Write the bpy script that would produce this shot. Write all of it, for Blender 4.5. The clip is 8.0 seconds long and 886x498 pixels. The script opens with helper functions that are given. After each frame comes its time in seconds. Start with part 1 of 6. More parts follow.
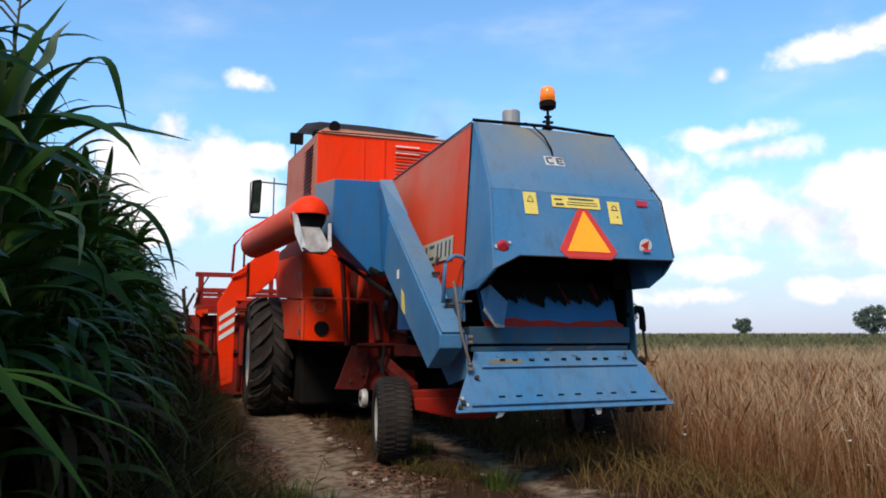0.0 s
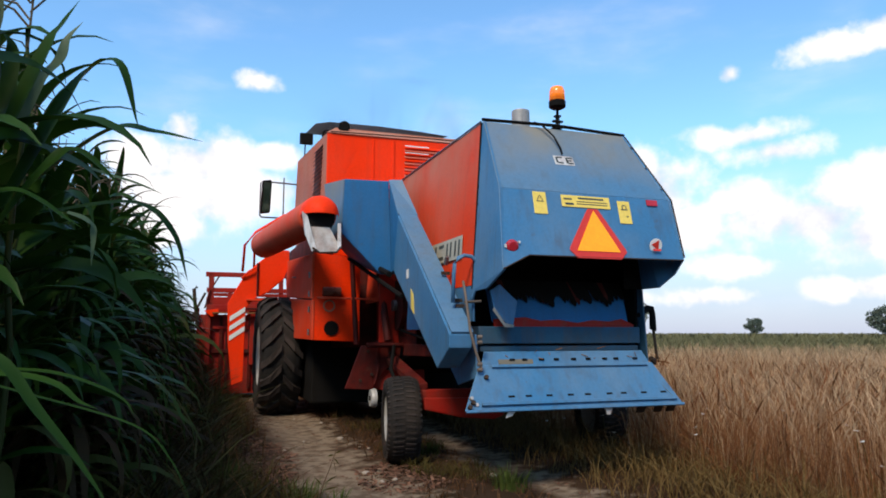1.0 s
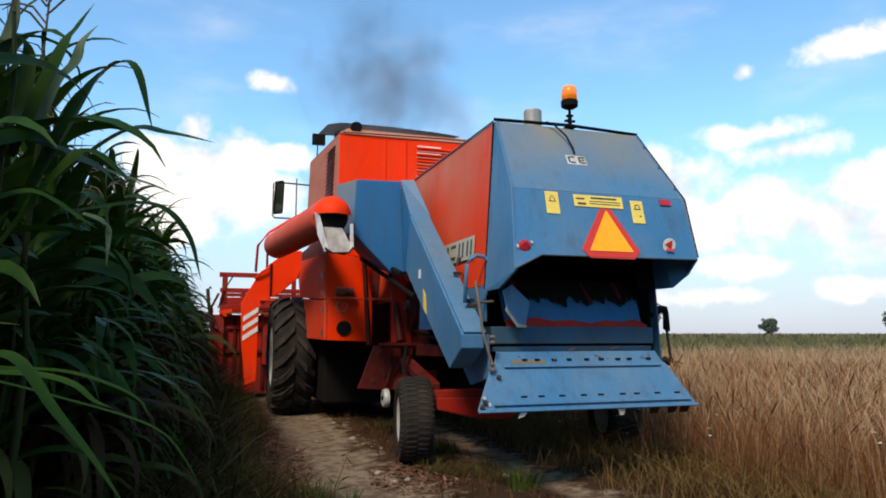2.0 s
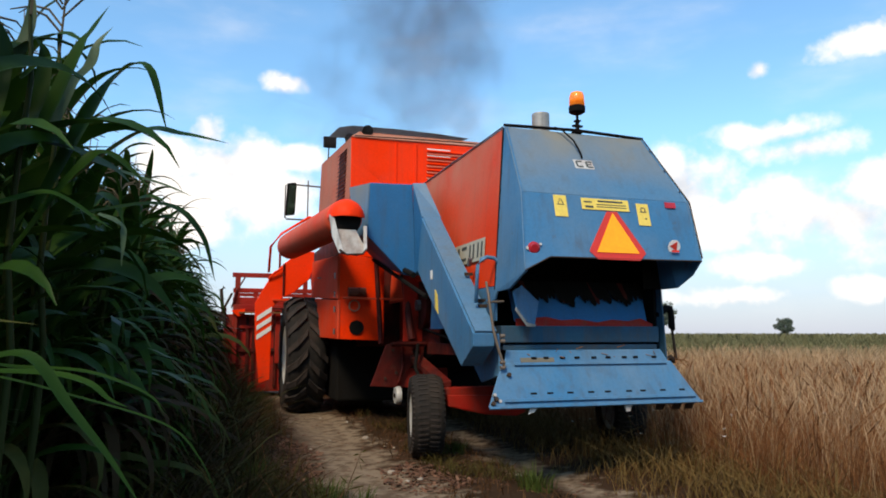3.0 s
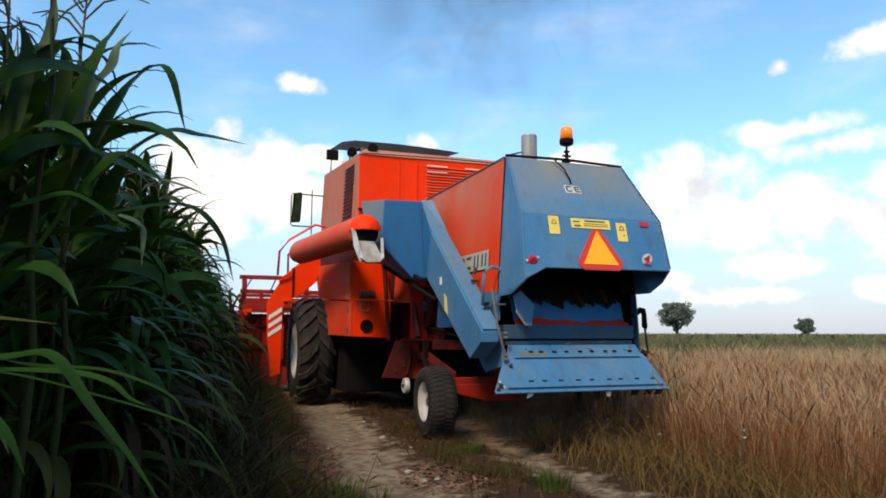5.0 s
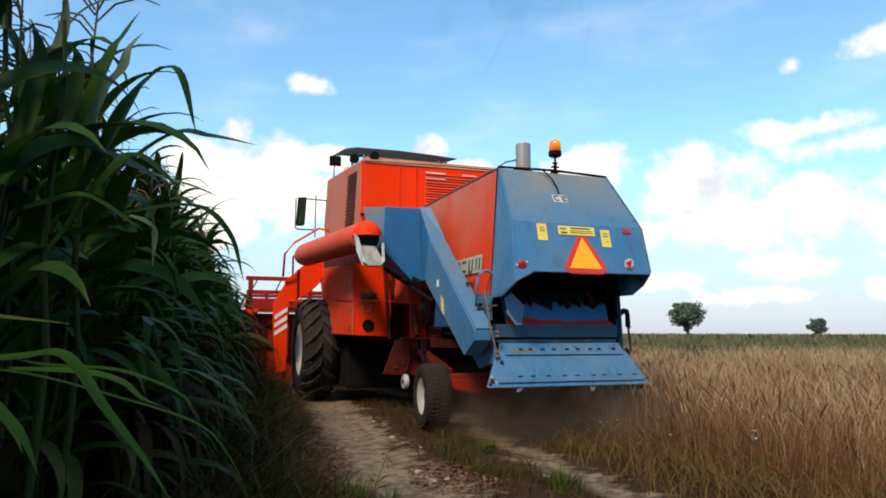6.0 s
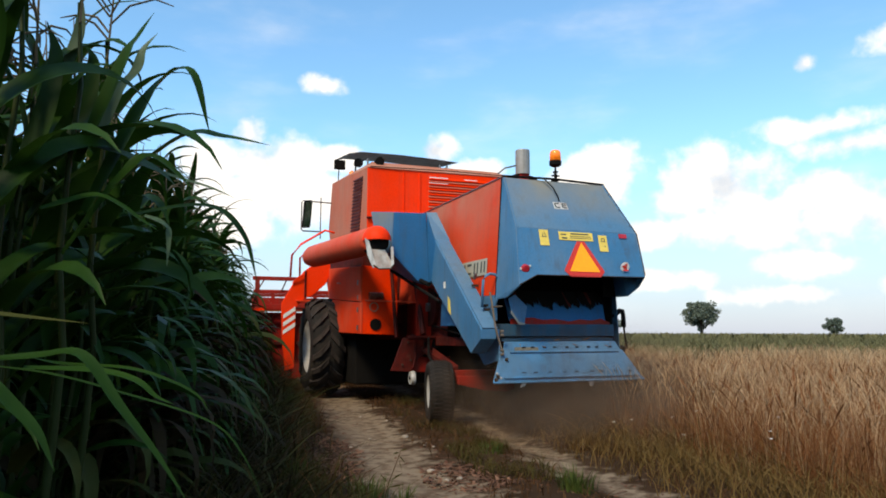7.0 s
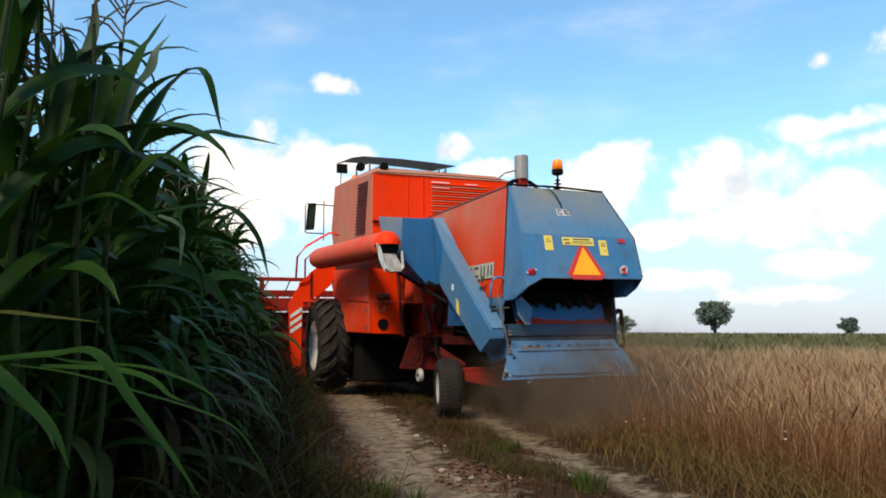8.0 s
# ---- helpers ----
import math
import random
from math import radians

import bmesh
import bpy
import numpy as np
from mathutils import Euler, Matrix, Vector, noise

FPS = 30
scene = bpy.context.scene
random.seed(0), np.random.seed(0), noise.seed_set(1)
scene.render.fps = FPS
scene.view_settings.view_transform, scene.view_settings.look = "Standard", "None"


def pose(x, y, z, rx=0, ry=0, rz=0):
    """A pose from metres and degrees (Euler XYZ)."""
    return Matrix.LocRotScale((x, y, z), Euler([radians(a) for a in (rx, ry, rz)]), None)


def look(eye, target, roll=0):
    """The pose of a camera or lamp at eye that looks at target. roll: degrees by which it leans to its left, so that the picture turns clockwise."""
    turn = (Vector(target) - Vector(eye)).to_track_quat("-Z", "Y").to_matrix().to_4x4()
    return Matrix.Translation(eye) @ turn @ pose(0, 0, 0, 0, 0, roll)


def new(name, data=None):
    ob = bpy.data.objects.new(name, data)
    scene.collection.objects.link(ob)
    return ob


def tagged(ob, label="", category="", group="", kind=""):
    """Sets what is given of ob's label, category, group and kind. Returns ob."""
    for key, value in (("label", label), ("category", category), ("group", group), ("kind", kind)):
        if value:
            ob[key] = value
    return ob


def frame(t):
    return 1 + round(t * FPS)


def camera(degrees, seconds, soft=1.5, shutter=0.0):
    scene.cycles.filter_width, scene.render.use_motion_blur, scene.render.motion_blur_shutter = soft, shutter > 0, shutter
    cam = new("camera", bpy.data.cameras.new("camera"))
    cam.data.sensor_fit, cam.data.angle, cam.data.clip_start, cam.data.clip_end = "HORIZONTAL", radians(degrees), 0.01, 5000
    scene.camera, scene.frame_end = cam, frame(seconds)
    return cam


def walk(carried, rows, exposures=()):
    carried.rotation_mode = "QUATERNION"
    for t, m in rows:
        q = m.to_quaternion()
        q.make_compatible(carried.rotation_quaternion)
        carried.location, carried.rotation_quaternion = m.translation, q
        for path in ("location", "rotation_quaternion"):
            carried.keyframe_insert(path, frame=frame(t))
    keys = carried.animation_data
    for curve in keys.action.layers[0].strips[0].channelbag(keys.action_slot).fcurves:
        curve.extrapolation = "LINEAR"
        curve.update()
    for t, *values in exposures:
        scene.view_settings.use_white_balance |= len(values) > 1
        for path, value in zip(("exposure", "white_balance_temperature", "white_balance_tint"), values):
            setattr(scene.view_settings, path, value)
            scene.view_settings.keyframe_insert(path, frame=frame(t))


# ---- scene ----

# ================= camera =================
EYE = 1.125
cam = camera(65.0, 8.0, soft=1.8)
TURNS = [  # seconds, yaw, pitch, roll
    (0.0, 0.0, 6.95, 0.0), (0.5, 0.40, 6.94, 0.02), (1.0, 0.78, 6.93, 0.04), (1.5, 1.24, 6.93, 0.05), (2.0, 1.79, 6.94, 0.06),
    (3.5, 3.22, 6.91, 0.12), (4.0, 3.55, 6.91, 0.14), (4.5, 3.87, 6.91, 0.15), (6.0, 4.98, 6.91, 0.18), (6.5, 5.50, 6.89, 0.19),
    (7.0, 6.00, 6.86, 0.22), (7.5, 6.46, 6.84, 0.23), (8.0, 6.95, 6.80, 0.26),
]
walk(cam, [(t, pose(0, 0, EYE, 0, 0, yaw) @ pose(0, 0, 0, 90 + pitch) @ pose(0, 0, 0, 0, 0, roll)) for t, yaw, pitch, roll in TURNS],
     exposures=[(0.0, 0.40, 6700, 15), (1.5, 0.41, 6700, 15), (2.0, 0.44, 7100, 13), (3.5, 0.45, 7200, 13), (8.0, 0.50, 7300, 11)])

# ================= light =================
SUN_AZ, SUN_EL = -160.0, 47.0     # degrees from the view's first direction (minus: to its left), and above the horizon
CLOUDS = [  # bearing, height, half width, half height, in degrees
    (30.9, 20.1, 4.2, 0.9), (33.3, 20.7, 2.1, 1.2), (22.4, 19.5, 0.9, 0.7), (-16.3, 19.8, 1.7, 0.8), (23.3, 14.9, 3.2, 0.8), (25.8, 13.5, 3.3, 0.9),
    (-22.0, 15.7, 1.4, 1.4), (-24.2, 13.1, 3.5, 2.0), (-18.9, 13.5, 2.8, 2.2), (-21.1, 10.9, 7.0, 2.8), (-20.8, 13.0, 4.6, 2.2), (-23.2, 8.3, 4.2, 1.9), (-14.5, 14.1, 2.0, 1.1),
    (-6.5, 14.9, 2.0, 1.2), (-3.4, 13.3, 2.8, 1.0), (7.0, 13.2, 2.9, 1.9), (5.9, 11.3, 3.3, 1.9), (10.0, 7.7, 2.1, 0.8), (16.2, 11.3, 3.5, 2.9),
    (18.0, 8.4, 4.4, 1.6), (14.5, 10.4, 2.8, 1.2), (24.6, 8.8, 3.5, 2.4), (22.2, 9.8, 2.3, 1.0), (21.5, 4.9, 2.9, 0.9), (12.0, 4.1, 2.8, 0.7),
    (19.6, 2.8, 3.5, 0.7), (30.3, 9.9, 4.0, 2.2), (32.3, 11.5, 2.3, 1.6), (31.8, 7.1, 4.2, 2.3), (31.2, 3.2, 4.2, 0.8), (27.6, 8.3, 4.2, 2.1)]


def sky_world():
    w = bpy.data.worlds.new("sky")
    w.use_nodes = True
    scene.world = w
    nt = w.node_tree
    nt.nodes.clear()
    add = nt.nodes.new

    def math_node(op, a, b=None, c=None):
        n = add("ShaderNodeMath")
        n.operation = op
        for k, v in enumerate((a, b, c)):
            if v is None:
                continue
            if isinstance(v, (int, float)):
                n.inputs[k].default_value = v
            else:
                nt.links.new(v, n.inputs[k])
        return n.outputs[0]

    sky = add("ShaderNodeTexSky")
    sky.sky_type = "NISHITA"
    sky.sun_disc = False
    sky.sun_elevation = radians(SUN_EL)
    sky.sun_rotation = radians(SUN_AZ)
    sky.air_density, sky.dust_density, sky.ozone_density = 1.1, 0.6, 2.0
    tint = add("ShaderNodeMix")
    tint.data_type, tint.blend_type = "RGBA", "MULTIPLY"
    tint.inputs[0].default_value = 1.0
    tint.inputs[7].default_value = (*SKY_TINT, 1)
    nt.links.new(sky.outputs[0], tint.inputs[6])
    coord = add("ShaderNodeTexCoord")
    sep = add("ShaderNodeSeparateXYZ")
    nt.links.new(coord.outputs["Generated"], sep.inputs[0])
    az = math_node("MULTIPLY", math_node("ARCTAN2", sep.outputs[0], sep.outputs[1]), 57.2958)
    el = math_node("MULTIPLY", math_node("ARCSINE", sep.outputs[2]), 57.2958)
    # billows that break the outlines of the clouds
    rough = add("ShaderNodeTexNoise")
    rough.inputs["Scale"].default_value = 13.0
    rough.inputs["Detail"].default_value = 7.0
    rough.inputs["Roughness"].default_value = 0.52
    nt.links.new(coord.outputs["Generated"], rough.inputs["Vector"])
    warp = math_node("SUBTRACT", rough.outputs["Fac"], 0.5)
    best = None
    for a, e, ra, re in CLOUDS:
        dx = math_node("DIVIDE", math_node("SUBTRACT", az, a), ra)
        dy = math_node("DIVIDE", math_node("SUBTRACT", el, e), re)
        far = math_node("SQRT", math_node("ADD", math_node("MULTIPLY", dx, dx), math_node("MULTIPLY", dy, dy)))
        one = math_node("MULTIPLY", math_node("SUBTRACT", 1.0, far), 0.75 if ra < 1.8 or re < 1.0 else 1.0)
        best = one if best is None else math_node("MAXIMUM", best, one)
    frill = add("ShaderNodeTexNoise")
    frill.inputs["Scale"].default_value, frill.inputs["Detail"].default_value = 70.0, 4.0
    nt.links.new(coord.outputs["Generated"], frill.inputs["Vector"])
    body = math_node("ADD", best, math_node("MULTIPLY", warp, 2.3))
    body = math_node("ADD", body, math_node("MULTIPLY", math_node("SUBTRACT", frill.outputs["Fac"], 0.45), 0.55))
    # loose clouds over all the rest of the sky, and the haze above the horizon
    flat = add("ShaderNodeMapping")
    flat.inputs["Scale"].default_value = (1.0, 1.0, 3.2)
    nt.links.new(coord.outputs["Generated"], flat.inputs["Vector"])
    loose = add("ShaderNodeTexNoise")
    loose.inputs["Scale"].default_value = 5.0
    loose.inputs["Detail"].default_value = 6.0
    nt.links.new(flat.outputs[0], loose.inputs["Vector"])
    wisps = math_node("MULTIPLY", math_node("SUBTRACT", loose.outputs["Fac"], 0.78), 1.0)
    mask = add("ShaderNodeMapRange")
    mask.interpolation_type = "SMOOTHSTEP"
    mask.inputs["From Min"].default_value, mask.inputs["From Max"].default_value = -0.30, 0.50
    nt.links.new(math_node("MAXIMUM", body, wisps), mask.inputs["Value"])
    haze = add("ShaderNodeMapRange")
    haze.inputs["From Min"].default_value, haze.inputs["From Max"].default_value = 17.0, 0.0
    haze.inputs["To Max"].default_value = 0.8
    haze.interpolation_type = "SMOOTHSTEP"
    nt.links.new(el, haze.inputs["Value"])
    hazed = add("ShaderNodeMix")
    hazed.data_type = "RGBA"
    hazed.inputs[7].default_value = (*HAZE, 1)
    nt.links.new(haze.outputs[0], hazed.inputs[0])
    nt.links.new(tint.outputs[2], hazed.inputs[6])
    shade = add("ShaderNodeMix")          # grey hollows in the white
    shade.data_type = "RGBA"
    shade.inputs[6].default_value = (*CLOUD_GREY, 1)
    shade.inputs[7].default_value = (*CLOUD_WHITE, 1)
    tone = add("ShaderNodeMapRange")
    tone.inputs["From Min"].default_value, tone.inputs["From Max"].default_value = 0.30, 0.50
    nt.links.new(rough.outputs["Fac"], tone.inputs["Value"])
    nt.links.new(tone.outputs[0], shade.inputs[0])
    mix = add("ShaderNodeMix")
    mix.data_type = "RGBA"
    nt.links.new(mask.outputs[0], mix.inputs[0])
    nt.links.new(hazed.outputs[2], mix.inputs[6])
    nt.links.new(shade.outputs[2], mix.inputs[7])
    bg = add("ShaderNodeBackground")
    bg.inputs["Strength"].default_value = 0.14
    out = add("ShaderNodeOutputWorld")
    nt.links.new(mix.outputs[2], bg.inputs["Color"])
    nt.links.new(bg.outputs[0], out.inputs["Surface"])


SKY_TINT = (0.82, 1.23, 1.39)
HAZE = (3.05, 3.15, 4.40)
CLOUD_GREY, CLOUD_WHITE = (3.9, 4.4, 5.1), (6.2, 6.25, 6.3)
sky_world()
sun = new("sun", bpy.data.lights.new("sun", "SUN"))
sun.data.energy, sun.data.angle, sun.data.color = 2.75, radians(13), (1.0, 0.88, 0.70)
sa, se = radians(SUN_AZ), radians(SUN_EL)
sun.matrix_world = look((0, 0, 0), (-math.sin(sa) * math.cos(se), -math.cos(sa) * math.cos(se), -math.sin(se)))
sun.location = (0, 0, 30)


# ================= materials =================
def material(name, base, other=None, rough=0.6, metal=0.0, scale=3.0, fine=40.0, amount=0.5, bump=0.1, dust=None, dust_amount=0.3,
             through_light=0.0, island=0.0, gloss=0.5, streak=0.0, stretch=(1, 1, 1), emit=0.0, settled=None):
    """Colour wandering between base and other at two scales, with dust patches, fine relief and, for leaves, light that passes through."""
    m = bpy.data.materials.new(name)
    m.use_nodes = True
    nt = m.node_tree
    b = nt.nodes["Principled BSDF"]
    add = nt.nodes.new
    coord = add("ShaderNodeTexCoord")
    mapping = add("ShaderNodeMapping")
    mapping.inputs["Scale"].default_value = stretch
    nt.links.new(coord.outputs["Object"], mapping.inputs["Vector"])
    big, small = add("ShaderNodeTexNoise"), add("ShaderNodeTexNoise")
    for n, s, d in ((big, scale, 5.0), (small, fine, 4.0)):
        n.inputs["Scale"].default_value, n.inputs["Detail"].default_value = s, d
        n.inputs["Roughness"].default_value = 0.6
        nt.links.new(mapping.outputs[0], n.inputs["Vector"])
    other = other or tuple(0.7 * c for c in base)

    def ramp(src, lo, hi, top):
        r = add("ShaderNodeMapRange")
        r.inputs["From Min"].default_value, r.inputs["From Max"].default_value, r.inputs["To Max"].default_value = lo, hi, top
        nt.links.new(src, r.inputs["Value"])
        return r.outputs[0]

    def blend(fac, a, c, kind="MIX"):
        x = add("ShaderNodeMix")
        x.data_type, x.blend_type = "RGBA", kind
        nt.links.new(fac, x.inputs[0])
        for sock, v in ((x.inputs[6], a), (x.inputs[7], c)):
            if isinstance(v, tuple):
                sock.default_value = (*v, 1)
            else:
                nt.links.new(v, sock)
        return x.outputs[2]

    colour = blend(ramp(big.outputs["Fac"], 0.35, 0.65, amount), base, other)
    colour = blend(ramp(small.outputs["Fac"], 0.4, 0.75, 0.35), colour, tuple(0.6 * c for c in base))
    if island:
        geo = add("ShaderNodeNewGeometry")
        colour = blend(ramp(geo.outputs["Random Per Island"], 0.0, 1.0, island), colour, other)
        info = add("ShaderNodeObjectInfo")
        colour = blend(ramp(info.outputs["Random"], 0.0, 1.0, island * 0.6), colour, other)
    if dust:
        patch = add("ShaderNodeTexNoise")
        patch.inputs["Scale"].default_value, patch.inputs["Detail"].default_value = scale * 0.7, 8.0
        patch.inputs["Roughness"].default_value = 0.7
        nt.links.new(coord.outputs["Object"], patch.inputs["Vector"])
        colour = blend(ramp(patch.outputs["Fac"], 0.42, 0.72, dust_amount), colour, dust)
    if streak:
        run = add("ShaderNodeMapping")
        run.inputs["Scale"].default_value = (9.0, 9.0, 0.9)
        nt.links.new(coord.outputs["Object"], run.inputs["Vector"])
        trail, spots = add("ShaderNodeTexNoise"), add("ShaderNodeTexNoise")
        trail.inputs["Scale"].default_value, trail.inputs["Detail"].default_value = 1.6, 6.0
        spots.inputs["Scale"].default_value, spots.inputs["Detail"].default_value = 7.0, 9.0
        spots.inputs["Roughness"].default_value = 0.75
        nt.links.new(run.outputs[0], trail.inputs["Vector"])
        nt.links.new(coord.outputs["Object"], spots.inputs["Vector"])
        colour = blend(ramp(trail.outputs["Fac"], 0.50, 0.75, streak), colour, (0.07, 0.05, 0.035))
        colour = blend(ramp(spots.outputs["Fac"], 0.60, 0.70, streak * 1.3), colour, (0.10, 0.055, 0.03))
    if settled:
        # dust lying on the upper part of a sheet: colour, the two heights between which it thickens, and how thick
        tint, z0, z1, thick = settled
        part_z, cloud = add("ShaderNodeSeparateXYZ"), add("ShaderNodeTexNoise")
        cloud.inputs["Scale"].default_value, cloud.inputs["Detail"].default_value = 1.7, 7.0
        nt.links.new(coord.outputs["Object"], part_z.inputs[0])
        nt.links.new(coord.outputs["Object"], cloud.inputs["Vector"])
        high = add("ShaderNodeMath")
        high.operation = "MULTIPLY"
        nt.links.new(ramp(part_z.outputs[2], z0, z1, thick), high.inputs[0])
        nt.links.new(ramp(cloud.outputs["Fac"], 0.25, 0.62, 1.0), high.inputs[1])
        colour = blend(high.outputs[0], colour, tint)
    nt.links.new(colour, b.inputs["Base Color"])
    r = add("ShaderNodeMath")
    r.operation = "ADD"
    r.inputs[1].default_value = rough - 0.1
    nt.links.new(ramp(big.outputs["Fac"], 0.2, 0.8, 0.2), r.inputs[0])
    nt.links.new(r.outputs[0], b.inputs["Roughness"])
    b.inputs["Metallic"].default_value = metal
    b.inputs["Specular IOR Level"].default_value = gloss
    if bump:
        bp = add("ShaderNodeBump")
        bp.inputs["Strength"].default_value, bp.inputs["Distance"].default_value = bump, 0.01
        nt.links.new(small.outputs["Fac"], bp.inputs["Height"])
        nt.links.new(bp.outputs[0], b.inputs["Normal"])
    if emit:
        nt.links.new(colour, b.inputs["Emission Color"])
        b.inputs["Emission Strength"].default_value = emit
    out = nt.nodes["Material Output"]
    if through_light:
        tr, mx = add("ShaderNodeBsdfTranslucent"), add("ShaderNodeMixShader")
        nt.links.new(colour, tr.inputs["Color"])
        mx.inputs[0].default_value = through_light
        nt.links.new(b.outputs[0], mx.inputs[1])
        nt.links.new(tr.outputs[0], mx.inputs[2])
        nt.links.new(mx.outputs[0], out.inputs["Surface"])
    return m


DUST = (0.30, 0.24, 0.17)
M_ORANGE = material("orange_paint", (0.90, 0.036, 0.001), (0.80, 0.030, 0.001), 0.55, gloss=0.08, scale=2.2, dust=DUST, dust_amount=0.06, bump=0.03, streak=0.14)
M_FADED = material("faded_orange_paint", (0.72, 0.040, 0.005), (0.58, 0.043, 0.010), 0.6, gloss=0.10, scale=1.1, dust=(0.34, 0.17, 0.11), dust_amount=0.35, bump=0.03, streak=0.16, settled=((0.40, 0.19, 0.125), 1.9, 2.75, 0.62))
M_SIDE = material("sun_bleached_orange", (0.54, 0.125, 0.065), (0.44, 0.180, 0.120), 0.7, gloss=0.1, scale=1.6, dust=(0.36, 0.24, 0.17), dust_amount=0.4, bump=0.03, streak=0.2)
M_ROD = material("weathered_rod", (0.17, 0.13, 0.10), (0.08, 0.055, 0.04), 0.7, 0.2, scale=9, gloss=0.2)
M_LID = material("dusty_lid_paint", (0.46, 0.14, 0.075), (0.36, 0.19, 0.13), 0.75, gloss=0.1, scale=2, dust=(0.36, 0.28, 0.21), dust_amount=0.5, bump=0.03, streak=0.15)
M_RED = material("dark_red_paint", (0.36, 0.011, 0.004), (0.15, 0.006, 0.003), 0.6, gloss=0.2, scale=3, dust=(0.10, 0.04, 0.02), dust_amount=0.45, bump=0.05, streak=0.40)
# Greasy red paint, darkened further for parts that lie in shade.
M_GREASE_SHADE = material("greasy_and_shaded_red", (0.12, 0.008, 0.004), (0.035, 0.004, 0.003), 0.65, gloss=0.15, scale=4, amount=0.8, dust=(0.016, 0.008, 0.006), dust_amount=0.85, bump=0.08, streak=0.3)
M_BLUE = material("blue_paint", (0.037, 0.162, 0.310), (0.034, 0.128, 0.235), 0.5, gloss=0.3, scale=1.5, dust=(0.24, 0.25, 0.22), dust_amount=0.30, bump=0.03, streak=0.36)
M_BLUE_DUSTY = material("dusty_blue_paint", (0.050, 0.165, 0.295), (0.078, 0.158, 0.225), 0.6, gloss=0.3, scale=1.1, amount=0.8, dust=(0.20, 0.20, 0.17), dust_amount=0.35, bump=0.03, streak=0.24, settled=((0.215, 0.195, 0.150), 2.30, 2.80, 0.95))
M_BLUE_DEEP = material("deep_blue_paint", (0.013, 0.125, 0.285), (0.014, 0.095, 0.205), 0.5, gloss=0.25, scale=2, dust=(0.14, 0.17, 0.17), dust_amount=0.14, bump=0.03, streak=0.24)
# Grime on blue paint, darkened further for the shade around the chute.
M_BLUE_GRIMY_SHADE = material("grimy_and_shaded_blue", (0.016, 0.082, 0.145), (0.020, 0.050, 0.075), 0.65, gloss=0.2, scale=3, dust=(0.05, 0.035, 0.02), dust_amount=0.6, bump=0.05, streak=0.6)
M_GREY = material("galvanised_grey", (0.30, 0.295, 0.27), (0.20, 0.19, 0.17), 0.5, 0.2, scale=4, dust=DUST, dust_amount=0.2, streak=0.40)
M_PALE = material("worn_white_steel", (0.55, 0.55, 0.52), (0.36, 0.36, 0.35), 0.5, scale=6, dust=(0.30, 0.12, 0.06), dust_amount=0.6, streak=0.60)
M_RUSTY = material("rusty_steel", (0.035, 0.024, 0.018), (0.075, 0.038, 0.020), 0.8, 0.1, scale=9, gloss=0.2)
M_STEEL = material("bare_steel", (0.20, 0.19, 0.18), (0.12, 0.10, 0.09), 0.45, 0.7, scale=8)
# Black parts, and near-black sheets and blocks that stand for shade.
M_BLACK = material("black_and_shade", (0.006, 0.0055, 0.005), (0.010, 0.008, 0.006), 0.9, gloss=0.1, scale=4)
M_RUBBER = material("tyre_rubber", (0.011, 0.010, 0.009), (0.020, 0.017, 0.014), 0.9, scale=3, dust=(0.060, 0.042, 0.030), dust_amount=0.40, bump=0.3, gloss=0.2)
M_RIM = material("white_rim_paint", (0.46, 0.46, 0.44), (0.33, 0.32, 0.30), 0.5, scale=5, dust=DUST, dust_amount=0.3)
M_WHITE = material("white_tape_and_glint", (0.74, 0.72, 0.68), (0.6, 0.57, 0.52), 0.55, scale=7)
M_YELLOW = material("yellow_sticker", (0.78, 0.56, 0.10), (0.66, 0.46, 0.08), 0.5, scale=9)
# Fluorescent orange with a weak glow added, though it is no lamp.
M_TRI = material("fluorescent_orange", (1.0, 0.33, 0.0), (0.95, 0.28, 0.0), 0.5, scale=6, bump=0.0, emit=0.18)
M_TRI_RED = material("reflective_red", (0.62, 0.03, 0.012), (0.5, 0.025, 0.01), 0.4, scale=7)
M_LENS_RED = material("red_lens", (0.45, 0.02, 0.03), (0.36, 0.02, 0.03), 0.2, scale=9)
M_AMBER = material("amber_glass", (0.90, 0.23, 0.02), (0.7, 0.12, 0.01), 0.2, scale=16, fine=30, amount=0.9, emit=0.35)
M_INK = material("dark_ink", (0.035, 0.045, 0.04), (0.06, 0.06, 0.05), 0.6)
M_GLASS_DARK = material("dusty_cab_glass", (0.04, 0.05, 0.055), (0.07, 0.07, 0.06), 0.12)
M_MIRROR = material("mirror_glass", (0.75, 0.76, 0.76), (0.7, 0.7, 0.7), 0.12, 1.0, bump=0.0)
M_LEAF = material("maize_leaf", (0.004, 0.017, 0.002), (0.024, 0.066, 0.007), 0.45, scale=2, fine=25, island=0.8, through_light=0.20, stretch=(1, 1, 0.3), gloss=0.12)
M_LEAF_DRY = material("dry_maize_leaf", (0.062, 0.034, 0.014), (0.022, 0.016, 0.006), 0.6, scale=3, island=0.8, through_light=0.18, gloss=0.08)
M_STALK = material("maize_stalk", (0.016, 0.028, 0.006), (0.030, 0.036, 0.009), 0.5, scale=4, island=0.6, gloss=0.08)
M_LEAF_YELLOW = material("yellowing_maize_leaf", (0.075, 0.062, 0.014), (0.040, 0.050, 0.010), 0.6, scale=3, island=0.8, through_light=0.15, gloss=0.08)
M_TASSEL = material("maize_tassel", (0.095, 0.070, 0.045), (0.15, 0.115, 0.07), 0.7, island=0.6, gloss=0.08)
